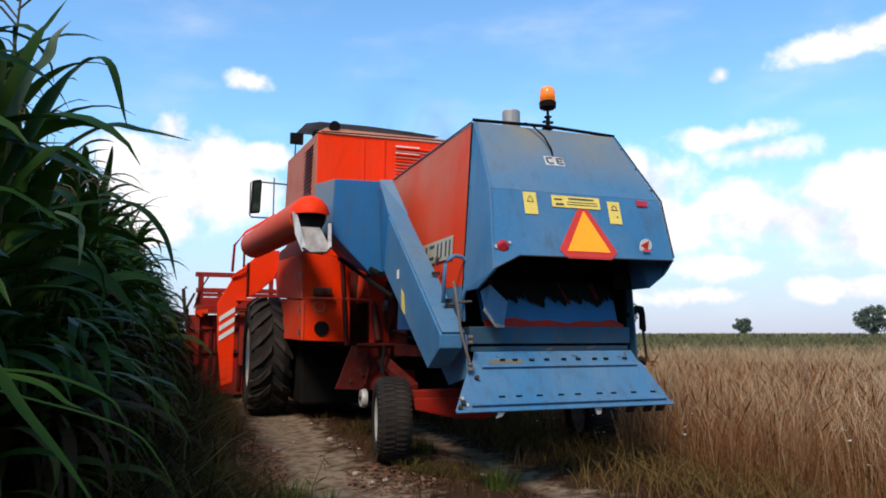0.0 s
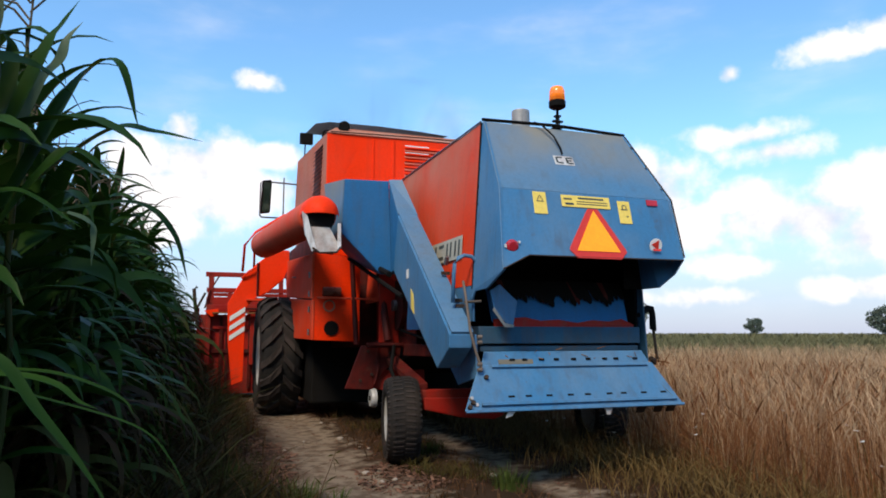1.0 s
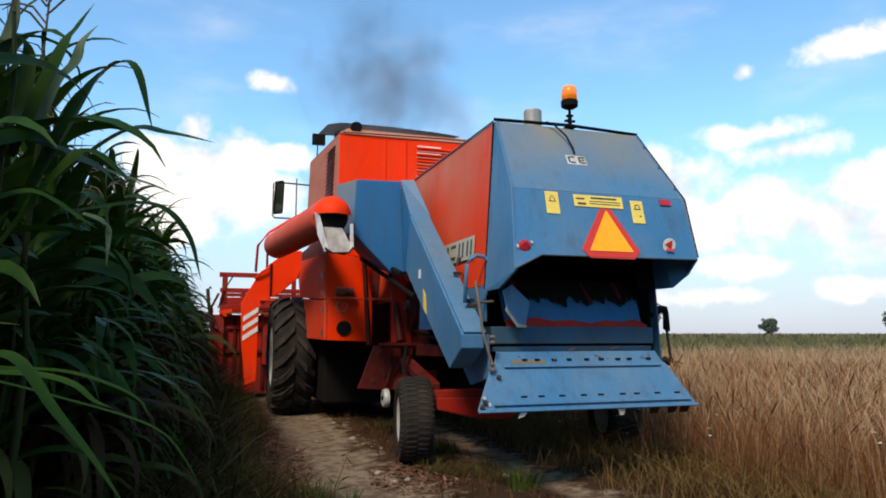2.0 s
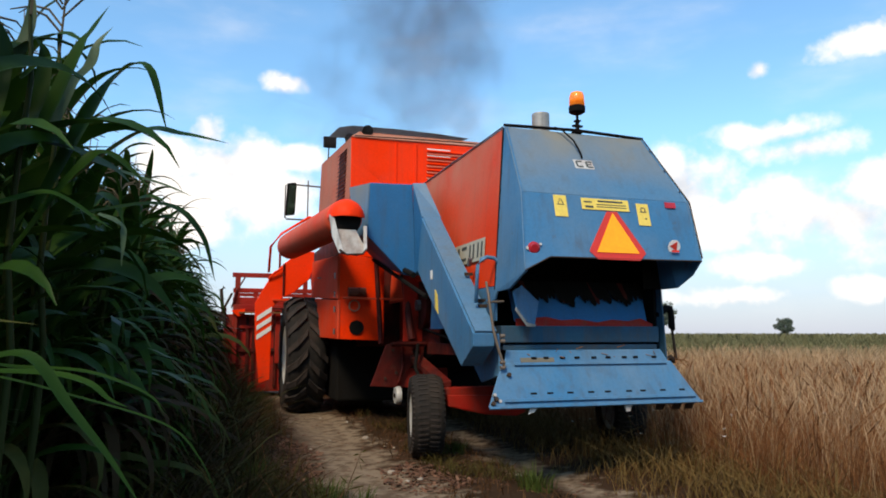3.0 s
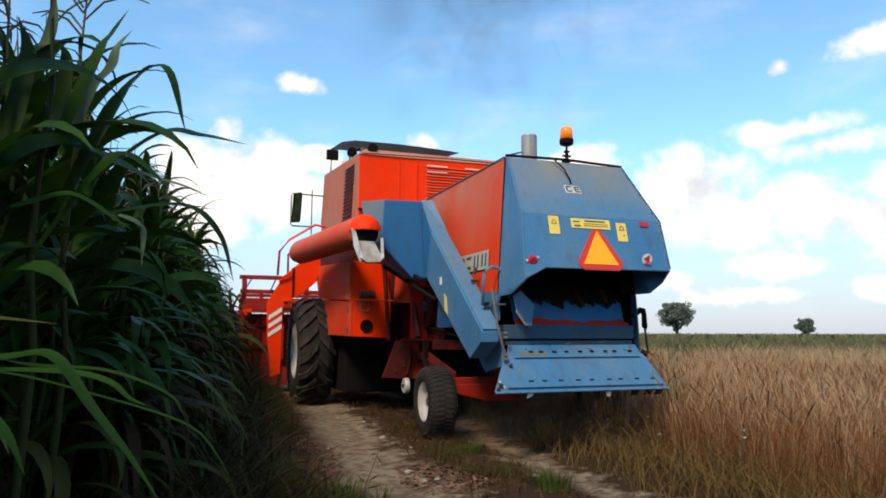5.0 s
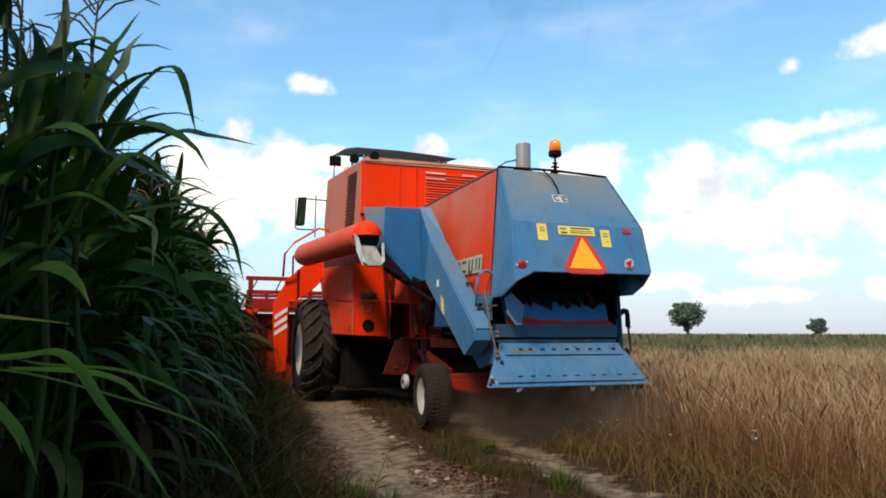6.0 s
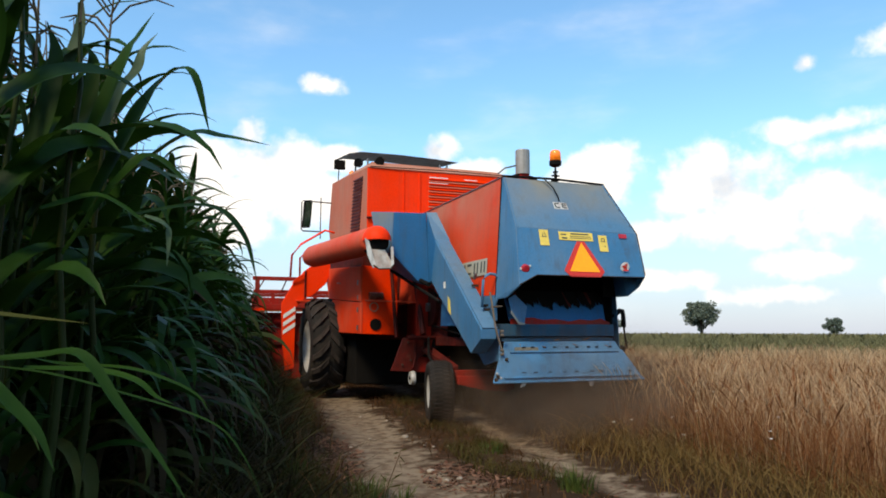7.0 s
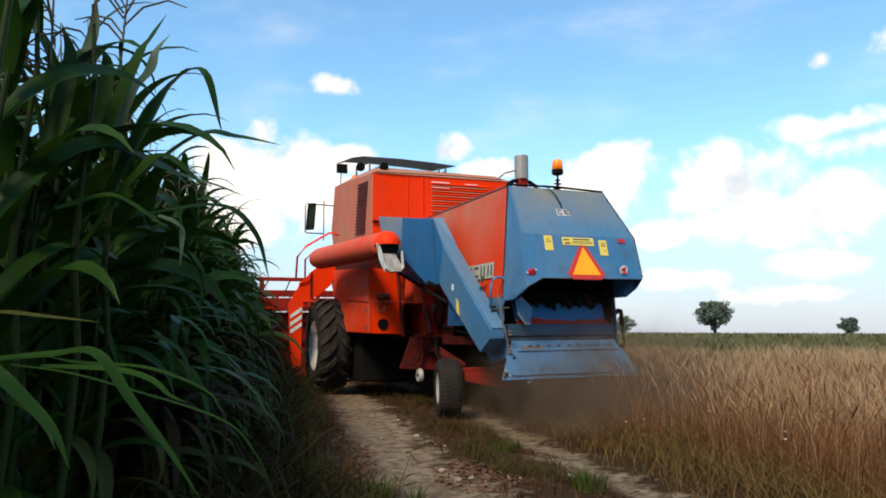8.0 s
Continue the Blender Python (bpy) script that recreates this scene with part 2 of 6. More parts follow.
M_STRAW = material("dry_grass", (0.35, 0.180, 0.072), (0.18, 0.064, 0.024), 0.7, scale=0.6, fine=12, island=0.9, through_light=0.2, gloss=0.08)
M_STRAW_PALE = material("pale_grain_ears", (0.61, 0.435, 0.255), (0.43, 0.262, 0.142), 0.7, scale=0.5, island=0.9, through_light=0.25, gloss=0.08)
M_RUST = material("rusty_weeds", (0.10, 0.030, 0.013), (0.17, 0.066, 0.024), 0.75, scale=0.8, island=0.9, through_light=0.15, gloss=0.08)
M_GRASS = material("verge_grass", (0.030, 0.038, 0.007), (0.070, 0.050, 0.014), 0.6, scale=0.8, island=0.9, through_light=0.15, gloss=0.08)
M_OLIVE = material("olive_grass", (0.085, 0.064, 0.017), (0.155, 0.092, 0.032), 0.65, scale=0.8, island=0.9, through_light=0.2, gloss=0.08)
M_GREEN = material("green_crop", (0.075, 0.086, 0.034), (0.155, 0.135, 0.065), 0.7, scale=0.4, island=0.9, through_light=0.15, gloss=0.08)
# Leaf colour paled and greyed to carry the haze of distance.
M_TREE = material("hazed_tree_leaves", (0.090, 0.115, 0.085), (0.13, 0.155, 0.115), 0.65, scale=0.5, island=0.9, through_light=0.12, gloss=0.08)
M_BARK = material("bark", (0.09, 0.07, 0.05), (0.06, 0.045, 0.03), 0.9, scale=3, bump=0.4, gloss=0.08)
M_FLOWER = material("white_petals", (0.72, 0.70, 0.62), (0.6, 0.58, 0.5), 0.6, island=0.5)
M_STONE = material("field_stone", (0.30, 0.25, 0.20), (0.2, 0.16, 0.12), 0.85, scale=9, bump=0.3, gloss=0.08)
M_DEAD = material("dead_verge_growth", (0.050, 0.023, 0.011), (0.095, 0.047, 0.020), 0.8, scale=0.8, island=0.9, through_light=0.15, gloss=0.06)
M_PALE_LEAF = material("pale_leaf_underside", (0.085, 0.125, 0.070), (0.055, 0.095, 0.045), 0.5, scale=3, island=0.4, through_light=0.15, gloss=0.14)
M_TUFT = material("fresh_grass", (0.035, 0.060, 0.010), (0.075, 0.095, 0.022), 0.6, scale=2, island=0.9, through_light=0.2, gloss=0.08)
M_LITTER = material("dead_leaf_litter", (0.25, 0.140, 0.090), (0.085, 0.036, 0.022), 0.8, scale=1.5, island=0.9, gloss=0.08)
M_TREAD = material("muddy_lugs", (0.022, 0.018, 0.016), (0.045, 0.034, 0.028), 0.9, scale=5, dust=(0.080, 0.056, 0.045), dust_amount=0.38, bump=0.3, gloss=0.2)


def airy(name, colour, thick):
    """A fleck of smoke or dust: thick in its middle and thinning out to nothing at its rim."""
    m = bpy.data.materials.new(name)
    m.use_nodes = True
    nt = m.node_tree
    nt.nodes.remove(nt.nodes["Principled BSDF"])
    add = nt.nodes.new
    fade, cubed, body = add("ShaderNodeAttribute"), add("ShaderNodeMath"), add("ShaderNodeMath")
    fade.attribute_name = "fade"
    cubed.operation, body.operation = "POWER", "MULTIPLY"
    cubed.inputs[1].default_value, body.inputs[1].default_value = 1.6, thick
    matt, clear, mx = add("ShaderNodeBsdfDiffuse"), add("ShaderNodeBsdfTransparent"), add("ShaderNodeMixShader")
    matt.inputs["Color"].default_value = (*colour, 1)
    nt.links.new(fade.outputs["Fac"], cubed.inputs[0])
    nt.links.new(cubed.outputs[0], body.inputs[0])
    nt.links.new(body.outputs[0], mx.inputs[0])
    nt.links.new(clear.outputs[0], mx.inputs[1])
    nt.links.new(matt.outputs[0], mx.inputs[2])
    nt.links.new(mx.outputs[0], nt.nodes["Material Output"].inputs["Surface"])
    return m


M_SMOKE = airy("diesel_smoke", (0.15, 0.155, 0.18), 0.080)
M_DUST_AIR = airy("raised_dust", (0.105, 0.070, 0.048), 0.095)


# ================= mesh helpers =================
def link_mesh(name, bm, mat, smooth=False):
    me = bpy.data.meshes.new(name)
    bmesh.ops.recalc_face_normals(bm, faces=bm.faces)
    bm.to_mesh(me)
    bm.free()
    for mm in (mat if isinstance(mat, (list, tuple)) else [mat]):
        me.materials.append(mm)
    if smooth:
        me.polygons.foreach_set("use_smooth", [True] * len(me.polygons))
    return me


def part(name, bm, mat, parent, label="", bevel=0.0, smooth=False, at=None):
    if bevel:
        bmesh.ops.remove_doubles(bm, verts=bm.verts, dist=1e-5)
        sharp = [e for e in bm.edges if len(e.link_faces) == 2 and e.calc_face_angle(0) > 0.5]
        bmesh.ops.bevel(bm, geom=sharp, offset=bevel, segments=2, profile=0.5, affect="EDGES", clamp_overlap=True)
    ob = new(name, link_mesh(name, bm, mat, smooth))
    ob.parent = parent
    if at is not None:
        ob.matrix_basis = at
    if label:
        ob["label"] = label
    return ob


def solid(bm, poly, off):
    """A flat polygon given depth along off."""
    off = Vector(off)
    a = [bm.verts.new(Vector(p)) for p in poly]
    b = [bm.verts.new(Vector(p) + off) for p in poly]
    bm.faces.new(a)
    bm.faces.new(b[::-1])
    for k in range(len(a)):
        j = (k + 1) % len(a)
        bm.faces.new((a[k], b[k], b[j], a[j]))
    return bm


def box(bm, x0, x1, y0, y1, z0, z1):
    return solid(bm, [(x0, y0, z0), (x1, y0, z0), (x1, y1, z0), (x0, y1, z0)], (0, 0, z1 - z0))


def pipe(bm, pts, r, n=8, caps=True):
    pts = [Vector(p) for p in pts]
    rings = []
    for k, p in enumerate(pts):
        d = (pts[min(k + 1, len(pts) - 1)] - pts[max(k - 1, 0)]).normalized()
        u = d.cross(Vector((0, 0, 1)) if abs(d.z) < 0.9 else Vector((1, 0, 0))).normalized()
        v = d.cross(u)
        rr = r[k] if isinstance(r, (list, tuple)) else r
        rings.append([bm.verts.new(p + rr * (math.cos(a) * u + math.sin(a) * v)) for a in (2 * math.pi * j / n for j in range(n))])
    for a, b in zip(rings, rings[1:]):
        for j in range(n):
            bm.faces.new((a[j], a[(j + 1) % n], b[(j + 1) % n], b[j]))
    if caps:
        bm.faces.new(rings[0][::-1])
        bm.faces.new(rings[-1])
    return bm


def lathe_x(bm, profile, n=40):
    """A ring of (x, radius) points turned about the x axis."""
    rings = [[bm.verts.new((x, r * math.cos(a), r * math.sin(a))) for a in (2 * math.pi * j / n for j in range(n))] for x, r in profile]
    for a, b in zip(rings, rings[1:] + rings[:1]):
        for j in range(n):
            bm.faces.new((a[j], a[(j + 1) % n], b[(j + 1) % n], b[j]))
    return bm


def B():
    return bmesh.new()


def empty(name, m, label, category, group="", kind=""):
    ob = new(name)
    ob.empty_display_size = 0.2
    ob.matrix_basis = m
    return tagged(ob, label, category, group, kind)


# the lane: a frame on the ground, y along the track, origin under the rear axle where the machine first stands
LANE = pose(0.385, 6.627, 0, 0, 0, 20.28)


def rise(y):
    """The track climbs a hand's width ahead."""
    s = min(max((y - 0.3) / 3.0, 0.0), 1.0)
    return 0.055 * s * s * (3 - 2 * s)


def lane(x, y, z=0.0):
    return LANE @ Vector((x, y, z))


# ================= ground =================
def ground_material():
    """Dry soil; two sandy wheel ruts run along the lane, their edges broken by noise."""
    m = material("field_soil", (0.033, 0.019, 0.010), (0.023, 0.015, 0.007), 0.95, scale=1.2, fine=30, bump=0.5, dust=(0.068, 0.036, 0.022), dust_amount=0.6, gloss=0.05)
    nt = m.node_tree
    b = nt.nodes["Principled BSDF"]
    add = nt.nodes.new
    old = b.inputs["Base Color"].links[0].from_socket
    coord, sep = add("ShaderNodeTexCoord"), add("ShaderNodeSeparateXYZ")
    nt.links.new(coord.outputs["Object"], sep.inputs[0])
    n1, n2 = add("ShaderNodeTexNoise"), add("ShaderNodeTexNoise")
    for n, s, d in ((n1, 1.8, 6.0), (n2, 9.0, 8.0)):
        n.inputs["Scale"].default_value, n.inputs["Detail"].default_value = s, d
        nt.links.new(coord.outputs["Object"], n.inputs["Vector"])

    def op(kind, a, c):
        x = add("ShaderNodeMath")
        x.operation = kind
        for k, v in enumerate((a, c)):
            if isinstance(v, (int, float)):
                x.inputs[k].default_value = v
            else:
                nt.links.new(v, x.inputs[k])
        return x.outputs[0]

    wander = op("MULTIPLY", op("SUBTRACT", n1.outputs["Fac"], 0.5), 0.85)
    wander = op("ADD", wander, op("MULTIPLY", op("SUBTRACT", n2.outputs["Fac"], 0.5), 0.60))
    rut = None
    for mid, half in ((-1.50, 0.40), (-0.06, 0.19)):
        inside = op("SUBTRACT", half, op("ABSOLUTE", op("ADD", op("SUBTRACT", sep.outputs[0], mid), wander), 0.0))
        rut = inside if rut is None else op("MAXIMUM", rut, inside)
    edge = add("ShaderNodeMapRange")
    edge.inputs["From Min"].default_value, edge.inputs["From Max"].default_value = -0.08, 0.16
    bare = add("ShaderNodeTexNoise")
    bare.inputs["Scale"].default_value, bare.inputs["Detail"].default_value = 2.6, 7.0
    bare.inputs["Roughness"].default_value = 0.68
    nt.links.new(coord.outputs["Object"], bare.inputs["Vector"])
    rut = op("ADD", rut, op("MULTIPLY", op("SUBTRACT", bare.outputs["Fac"], 0.50), 0.65))
    nt.links.new(rut, edge.inputs["Value"])
    sand = add("ShaderNodeMix")
    sand.data_type = "RGBA"
    sand.inputs[6].default_value, sand.inputs[7].default_value = (0.195, 0.148, 0.102, 1), (0.100, 0.068, 0.045, 1)
    crumbs = add("ShaderNodeMapRange")
    crumbs.inputs["From Min"].default_value, crumbs.inputs["From Max"].default_value = 0.42, 0.66
    nt.links.new(n2.outputs["Fac"], crumbs.inputs["Value"])
    nt.links.new(crumbs.outputs[0], sand.inputs[0])
    mix = add("ShaderNodeMix")
    mix.data_type = "RGBA"
    nt.links.new(edge.outputs[0], mix.inputs[0])
    nt.links.new(old, mix.inputs[6])
    nt.links.new(sand.outputs[2], mix.inputs[7])
    nt.links.new(mix.outputs[2], b.inputs["Base Color"])
    return m


def bumpy(x, y):
    z = rise(y)
    if -8 < x < 9 and -9 < y < 14:
        near = min(1.0, (8 - abs(x)) / 2)
        z += near * (0.022 * noise.noise(Vector((x * 1.3, y * 0.7, 0.3))) + 0.010 * noise.noise(Vector((x * 5, y * 4, 1.7))))
        for mid, half in ((-1.52, 0.42), (-0.12, 0.30)):
            z -= 0.035 * math.exp(-((x - mid) / half) ** 2)
    return z


def axis_steps(lo, hi, fine_lo, fine_hi, step):
    out = list(np.arange(fine_lo, fine_hi + 1e-6, step))
    d, v = step, fine_hi
    while v < hi:
        d *= 1.35
        v += d
        out.append(v)
    d, v = step, fine_lo
    while v > lo:
        d *= 1.35
        v -= d
        out.insert(0, v)
    return out


def ground():
    xs, ys = axis_steps(-2500, 2500, -5, 6, 0.09), axis_steps(-2500, 2500, -7, 12, 0.11)
    verts = [(x, y, bumpy(x, y)) for y in ys for x in xs]
    n = len(xs)
    faces = [(j * n + i, j * n + i + 1, (j + 1) * n + i + 1, (j + 1) * n + i) for j in range(len(ys) - 1) for i in range(n - 1)]
    me = bpy.data.meshes.new("ground")
    me.from_pydata(verts, [], faces)
    me.polygons.foreach_set("use_smooth", [True] * len(me.polygons))
    me.materials.append(ground_material())
    ob = new("ground", me)
    ob.matrix_basis = LANE
    tagged(ob, "dry sandy field track with two worn wheel ruts", "ground", kind="structure")


ground()


# ================= combine harvester =================
def tyre(parent, at, R, half, rim_r, lugs, lug_h, label, slant=1.0):
    """A wheel on the x axis: tyre with angled lugs, dished rim and hub. Its outer side looks towards -x."""
    bm = B()
    s = R * 0.10
    lathe_x(bm, [(-half * 0.8, rim_r), (-half, rim_r + s * 0.8), (-half, R - s * 1.3), (-half * 0.82, R - s * 0.25), (-half * 0.4, R), (half * 0.4, R),
                 (half * 0.82, R - s * 0.25), (half, R - s * 1.3), (half, rim_r + s * 0.8), (half * 0.8, rim_r)], 44)
    t = part("wheel", bm, M_RUBBER, parent, label, smooth=True, at=at)
    w = math.pi * 2 * R / lugs
    bm = B()
    for side in (-1, 1):
        for k in range(lugs):
            a0 = 2 * math.pi * (k + (0.5 if side > 0 else 0)) / lugs
            pts = []
            for u, da, rr in ((0.06, 0.0, R), (0.55, 0.55, R - s * 0.02), (1.0, 0.95, R - s * 0.95)):
                for e in (-0.17, 0.17):
                    a = a0 + (da * slant + e) * w / R
                    pts.append((side * half * u, a, rr))
            lo = [bm.verts.new((x, (r - 0.01) * math.cos(a), (r - 0.01) * math.sin(a))) for x, a, r in pts]
            hi = [bm.verts.new((x, (r + lug_h) * math.cos(a), (r + lug_h) * math.sin(a))) for x, a, r in pts]
            for q in (0, 2):
                bm.faces.new((hi[q], hi[q + 1], hi[q + 3], hi[q + 2]))
                bm.faces.new((lo[q], hi[q], hi[q + 2], lo[q + 2]))
                bm.faces.new((lo[q + 1], hi[q + 1], hi[q + 3], lo[q + 3]))
            bm.faces.new((lo[0], hi[0], hi[1], lo[1]))
            bm.faces.new((lo[4], hi[4], hi[5], lo[5]))
    part("tread", bm, M_TREAD, t, "worn muddy tread lugs")
    bm = B()
    lathe_x(bm, [(-half * 0.85, rim_r * 1.06), (-half * 0.9, rim_r), (-half * 0.45, rim_r * 0.9), (-half * 0.3, rim_r * 0.55), (-half * 0.35, rim_r * 0.2),
                 (half * 0.2, rim_r * 0.2), (half * 0.2, rim_r * 0.9), (half * 0.85, rim_r), (half * 0.8, rim_r * 1.06)], 36)
    part("rim", bm, M_RIM, t, "white painted steel rim", smooth=True)
    bm = B()
    pipe(bm, [(-half * 0.6, 0, 0), (half * 0.4, 0, 0)], rim_r * 0.24, 16)
    for k in range(6):
        a = k * math.pi / 3
        pipe(bm, [(-half * 0.42, rim_r * 0.42 * math.cos(a), rim_r * 0.42 * math.sin(a)), (-half * 0.2, rim_r * 0.42 * math.cos(a), rim_r * 0.42 * math.sin(a))], 0.014, 6)
    part("hub", bm, M_STEEL, t)
    return t


def xl(z):
    return -0.54 - (2.82 - z) * 0.062


def bars(bm, org, right, up, rects, off):
    """Small raised plates: rects (u0, u1, v0, v1) in metres on the plane org, right, up."""
    org, right, up, off = Vector(org), Vector(right).normalized(), Vector(up).normalized(), Vector(off)
    for u0, u1, v0, v1 in rects:
        solid(bm, [org + right * u + up * v for u, v in ((u0, v0), (u1, v0), (u1, v1), (u0, v1))], off)
    return bm


def combine():
    c = empty("combine_harvester", LANE.copy(), "orange and blue self-propelled combine harvester on a field track", "combine harvester")
    # --- rear straw cover ---
    bm = solid(B(), [(-0.54, -1.08, 2.82), (0.77, -1.08, 2.82), (0.945, -1.45, 2.2), (-0.575, -1.45, 2.2)], (0, 0.024, -0.01))
    cover = part("rear_cover", bm, M_BLUE_DUSTY, c, "dusty blue sloping straw hood", 0.006)
    bm = solid(B(), [(-0.575, -1.45, 2.2), (0.945, -1.45, 2.2), (0.95, -1.575, 1.70), (-0.40, -1.5775, 1.69), (-0.62, -1.606, 1.575)], (0, 0.022, 0))
    panel = part("rear_panel", bm, M_BLUE, cover, "blue sheet-steel rear panel", 0.006)
    bm = solid(B(), [(-0.54, -1.05, 2.82), (-0.54, -1.085, 2.82), (-0.575, -1.455, 2.2), (-0.62, -1.606, 1.575), (-0.62, -1.30, 1.46), (-0.635, -1.05, 1.45)], (0.02, 0, 0))
    part("side_sheet", bm, M_BLUE, cover, "", 0.004)
    bm = solid(B(), [(0.77, -1.05, 2.82), (0.77, -1.085, 2.82), (0.945, -1.455, 2.2), (0.955, -1.58, 1.70), (1.0, -1.40, 1.60), (0.94, -1.28, 1.5), (0.94, -1.05, 1.5)], (-0.02, 0, 0))
    part("side_sheet", bm, M_BLUE, cover, "", 0.004)
    bm = B()
    pipe(bm, [(-0.55, -1.07, 2.835), (0.1, -1.09, 2.845), (0.78, -1.07, 2.83)], 0.014, 6)
    part("rubber_edge", bm, M_BLACK, cover, "black rubber seam along the hood top")
    bm = B()
    for k in range(9):
        z = 2.72 - k * 0.145
        pipe(bm, [(xl(z) - 0.004, -1.055, z), (xl(z) - 0.014, -1.055, z)], 0.009, 6)
    pipe(bm, [(-0.545, -1.045, 2.82), (-0.632, -1.045, 1.47)], 0.007, 6)
    part("rivet_seam", bm, M_BLACK, cover)
    # plates and stickers on the rear panel
    n = Vector((0, -1, -0.25)).normalized()
    up = Vector((0, -0.24, -1)).normalized() * -1
    org = Vector((0.0, -1.483, 2.06))

    def stick(name, u0, u1, v0, v1, mat, label, th=0.006, parent=panel):
        return part(name, bars(B(), org + n * 0.004, (1, 0, 0), up, [(u0, u1, v0, v1)], n * th), mat, parent, label, 0.002)

    s = stick("warning_sticker", -0.31, -0.20, -0.045, 0.135, M_YELLOW, "yellow warning sticker")
    part("pictogram", bars(B(), org + n * 0.0105, (1, 0, 0), up, [(-0.285, -0.225, 0.055, 0.061), (-0.278, -0.272, 0.061, 0.082), (-0.238, -0.232, 0.061, 0.082), (-0.268, -0.262, 0.082, 0.1), (-0.248, -0.242, 0.082, 0.1), (-0.259, -0.251, 0.1, 0.108)], n * 0.002), M_INK, s)
    s = stick("warning_sticker", 0.425, 0.535, -0.085, 0.105, M_YELLOW, "yellow warning sticker")
    part("pictogram", bars(B(), org + n * 0.0105, (1, 0, 0), up, [(0.45, 0.51, 0.03, 0.038), (0.458, 0.466, 0.038, 0.066), (0.494, 0.502, 0.038, 0.066), (0.466, 0.494, 0.066, 0.074), (0.49, 0.505, -0.03, -0.018)], n * 0.002), M_INK, s)
    s = stick("notice_sticker", -0.07, 0.355, 0.028, 0.125, M_YELLOW, "yellow notice sticker with rows of print")
    part("print_bars", bars(B(), org + n * 0.0105, (1, 0, 0), up, [(-0.05, 0.02, 0.088, 0.100), (-0.04, 0.03, 0.045, 0.062), (0.075, 0.30, 0.098, 0.112), (0.06, 0.33, 0.074, 0.080), (0.06, 0.33, 0.054, 0.060)], n * 0.002), M_INK, s)
    s = part("warning_triangle", solid(B(), [org + n * 0.006 + Vector((x, 0, 0)) + up * v for x, v in ((-0.055, -0.305), (-0.06, -0.325), (0.0, -0.385), (0.375, -0.385), (0.435, -0.325), (0.43, -0.305), (0.235, 0.02), (0.145, 0.02))], n * 0.008), M_TRI_RED, panel, "slow vehicle triangle with red border", 0.002)
    part("triangle_centre", solid(B(), [org + n * 0.017 + Vector((x, 0, 0)) + up * v for x, v in ((0.0, -0.325), (0.375, -0.325), (0.19, 0.01))], n * 0.003), M_TRI, s, "fluorescent orange triangle centre")
    bm = B()
    p0 = org + Vector((-0.53, 0, 0)) + up * -0.315
    pipe(bm, [p0, p0 + n * 0.02, p0 + n * 0.028], [0.048, 0.046, 0.03], 20)
    part("reflector", bm, M_LENS_RED, panel, "round red reflector", smooth=False)
    for spot in ((-0.062, -0.05, -0.012, 0.012), (0.05, 0.064, 0.026, 0.042)):
        part("reflector_bolt", bars(B(), p0 + n * 0.004, (1, 0, 0), up, [spot], n * 0.02), M_PALE, panel)
    stick("side_marker", 0.70, 0.80, 0.085, 0.135, M_LENS_RED, "rectangular red reflector", 0.012)
    disc = org + Vector((0.703, 0, 0)) + up * -0.255 + n * 0.016
    s = part("round_badge", pipe(B(), [disc + n * 0.004, disc + n * 0.010], 0.056, 24), M_WHITE, panel, "round white and red badge")
    part("badge_mark", pipe(B(), [disc + n * 0.009 + up * 0.006, disc + n * 0.016 + up * 0.006], 0.044, 3), M_TRI_RED, s)
    part("badge_mark", bars(B(), disc + n * 0.0105, (1, 0, 0), up, [(-0.034, 0.034, -0.044, -0.026)], n * 0.006), M_TRI_RED, s)
    # white mark and cable on the slope
    ns = Vector((0, -0.859, 0.512))
    us = Vector((0, 0.512, 0.859))
    o2 = Vector((0.06, -1.27, 2.50))
    part("mark_backing", bars(B(), o2 + ns * 0.002, (1, 0, 0), us, [(-0.075, 0.10, -0.05, 0.048)], ns * 0.002), M_PALE, cover, "scuffed white backing of the mark")
    part("approval_mark", bars(B(), o2 + ns * 0.004, (1, 0, 0), us, [(-0.06, -0.045, -0.03, 0.03), (-0.045, 0.0, 0.022, 0.036), (-0.045, 0.0, -0.036, -0.022), (0.03, 0.045, -0.03, 0.03), (0.045, 0.09, 0.022, 0.036), (0.045, 0.08, -0.006, 0.006), (0.045, 0.09, -0.036, -0.022)], ns * 0.003), M_INK, cover, "dark approval letters")
    part("cable", pipe(B(), [(-0.10, -1.10, 2.85), (-0.04, -1.13, 2.82), (0.03, -1.19, 2.72), (0.065, -1.235, 2.61), (0.07, -1.25, 2.56)], 0.008, 6), M_BLACK, cover, "thin black lamp cable")
    # beacon
    bm = pipe(B(), [(0.14, -1.06, 2.83), (0.14, -1.06, 2.932)], 0.018, 8)
    box(bm, 0.10, 0.18, -1.10, -1.02, 2.83, 2.845)
    box(bm, 0.095, 0.185, -1.075, -1.045, 2.885, 2.90)
    box(bm, 0.115, 0.165, -1.08, -1.04, 2.93, 2.945)
    pipe(bm, [(0.14, -1.06, 2.932), (0.14, -1.06, 3.007)], 0.012, 8)
    beacon = part("beacon_stand", bm, M_BLACK, c, "black clamp stand of the beacon")
    part("beacon_base", pipe(B(), [(0.14, -1.06, 3.002), (0.14, -1.06, 3.017), (0.14, -1.06, 3.062), (0.14, -1.06, 3.072)], [0.045, 0.070, 0.072, 0.064], 20), M_BLACK, beacon)
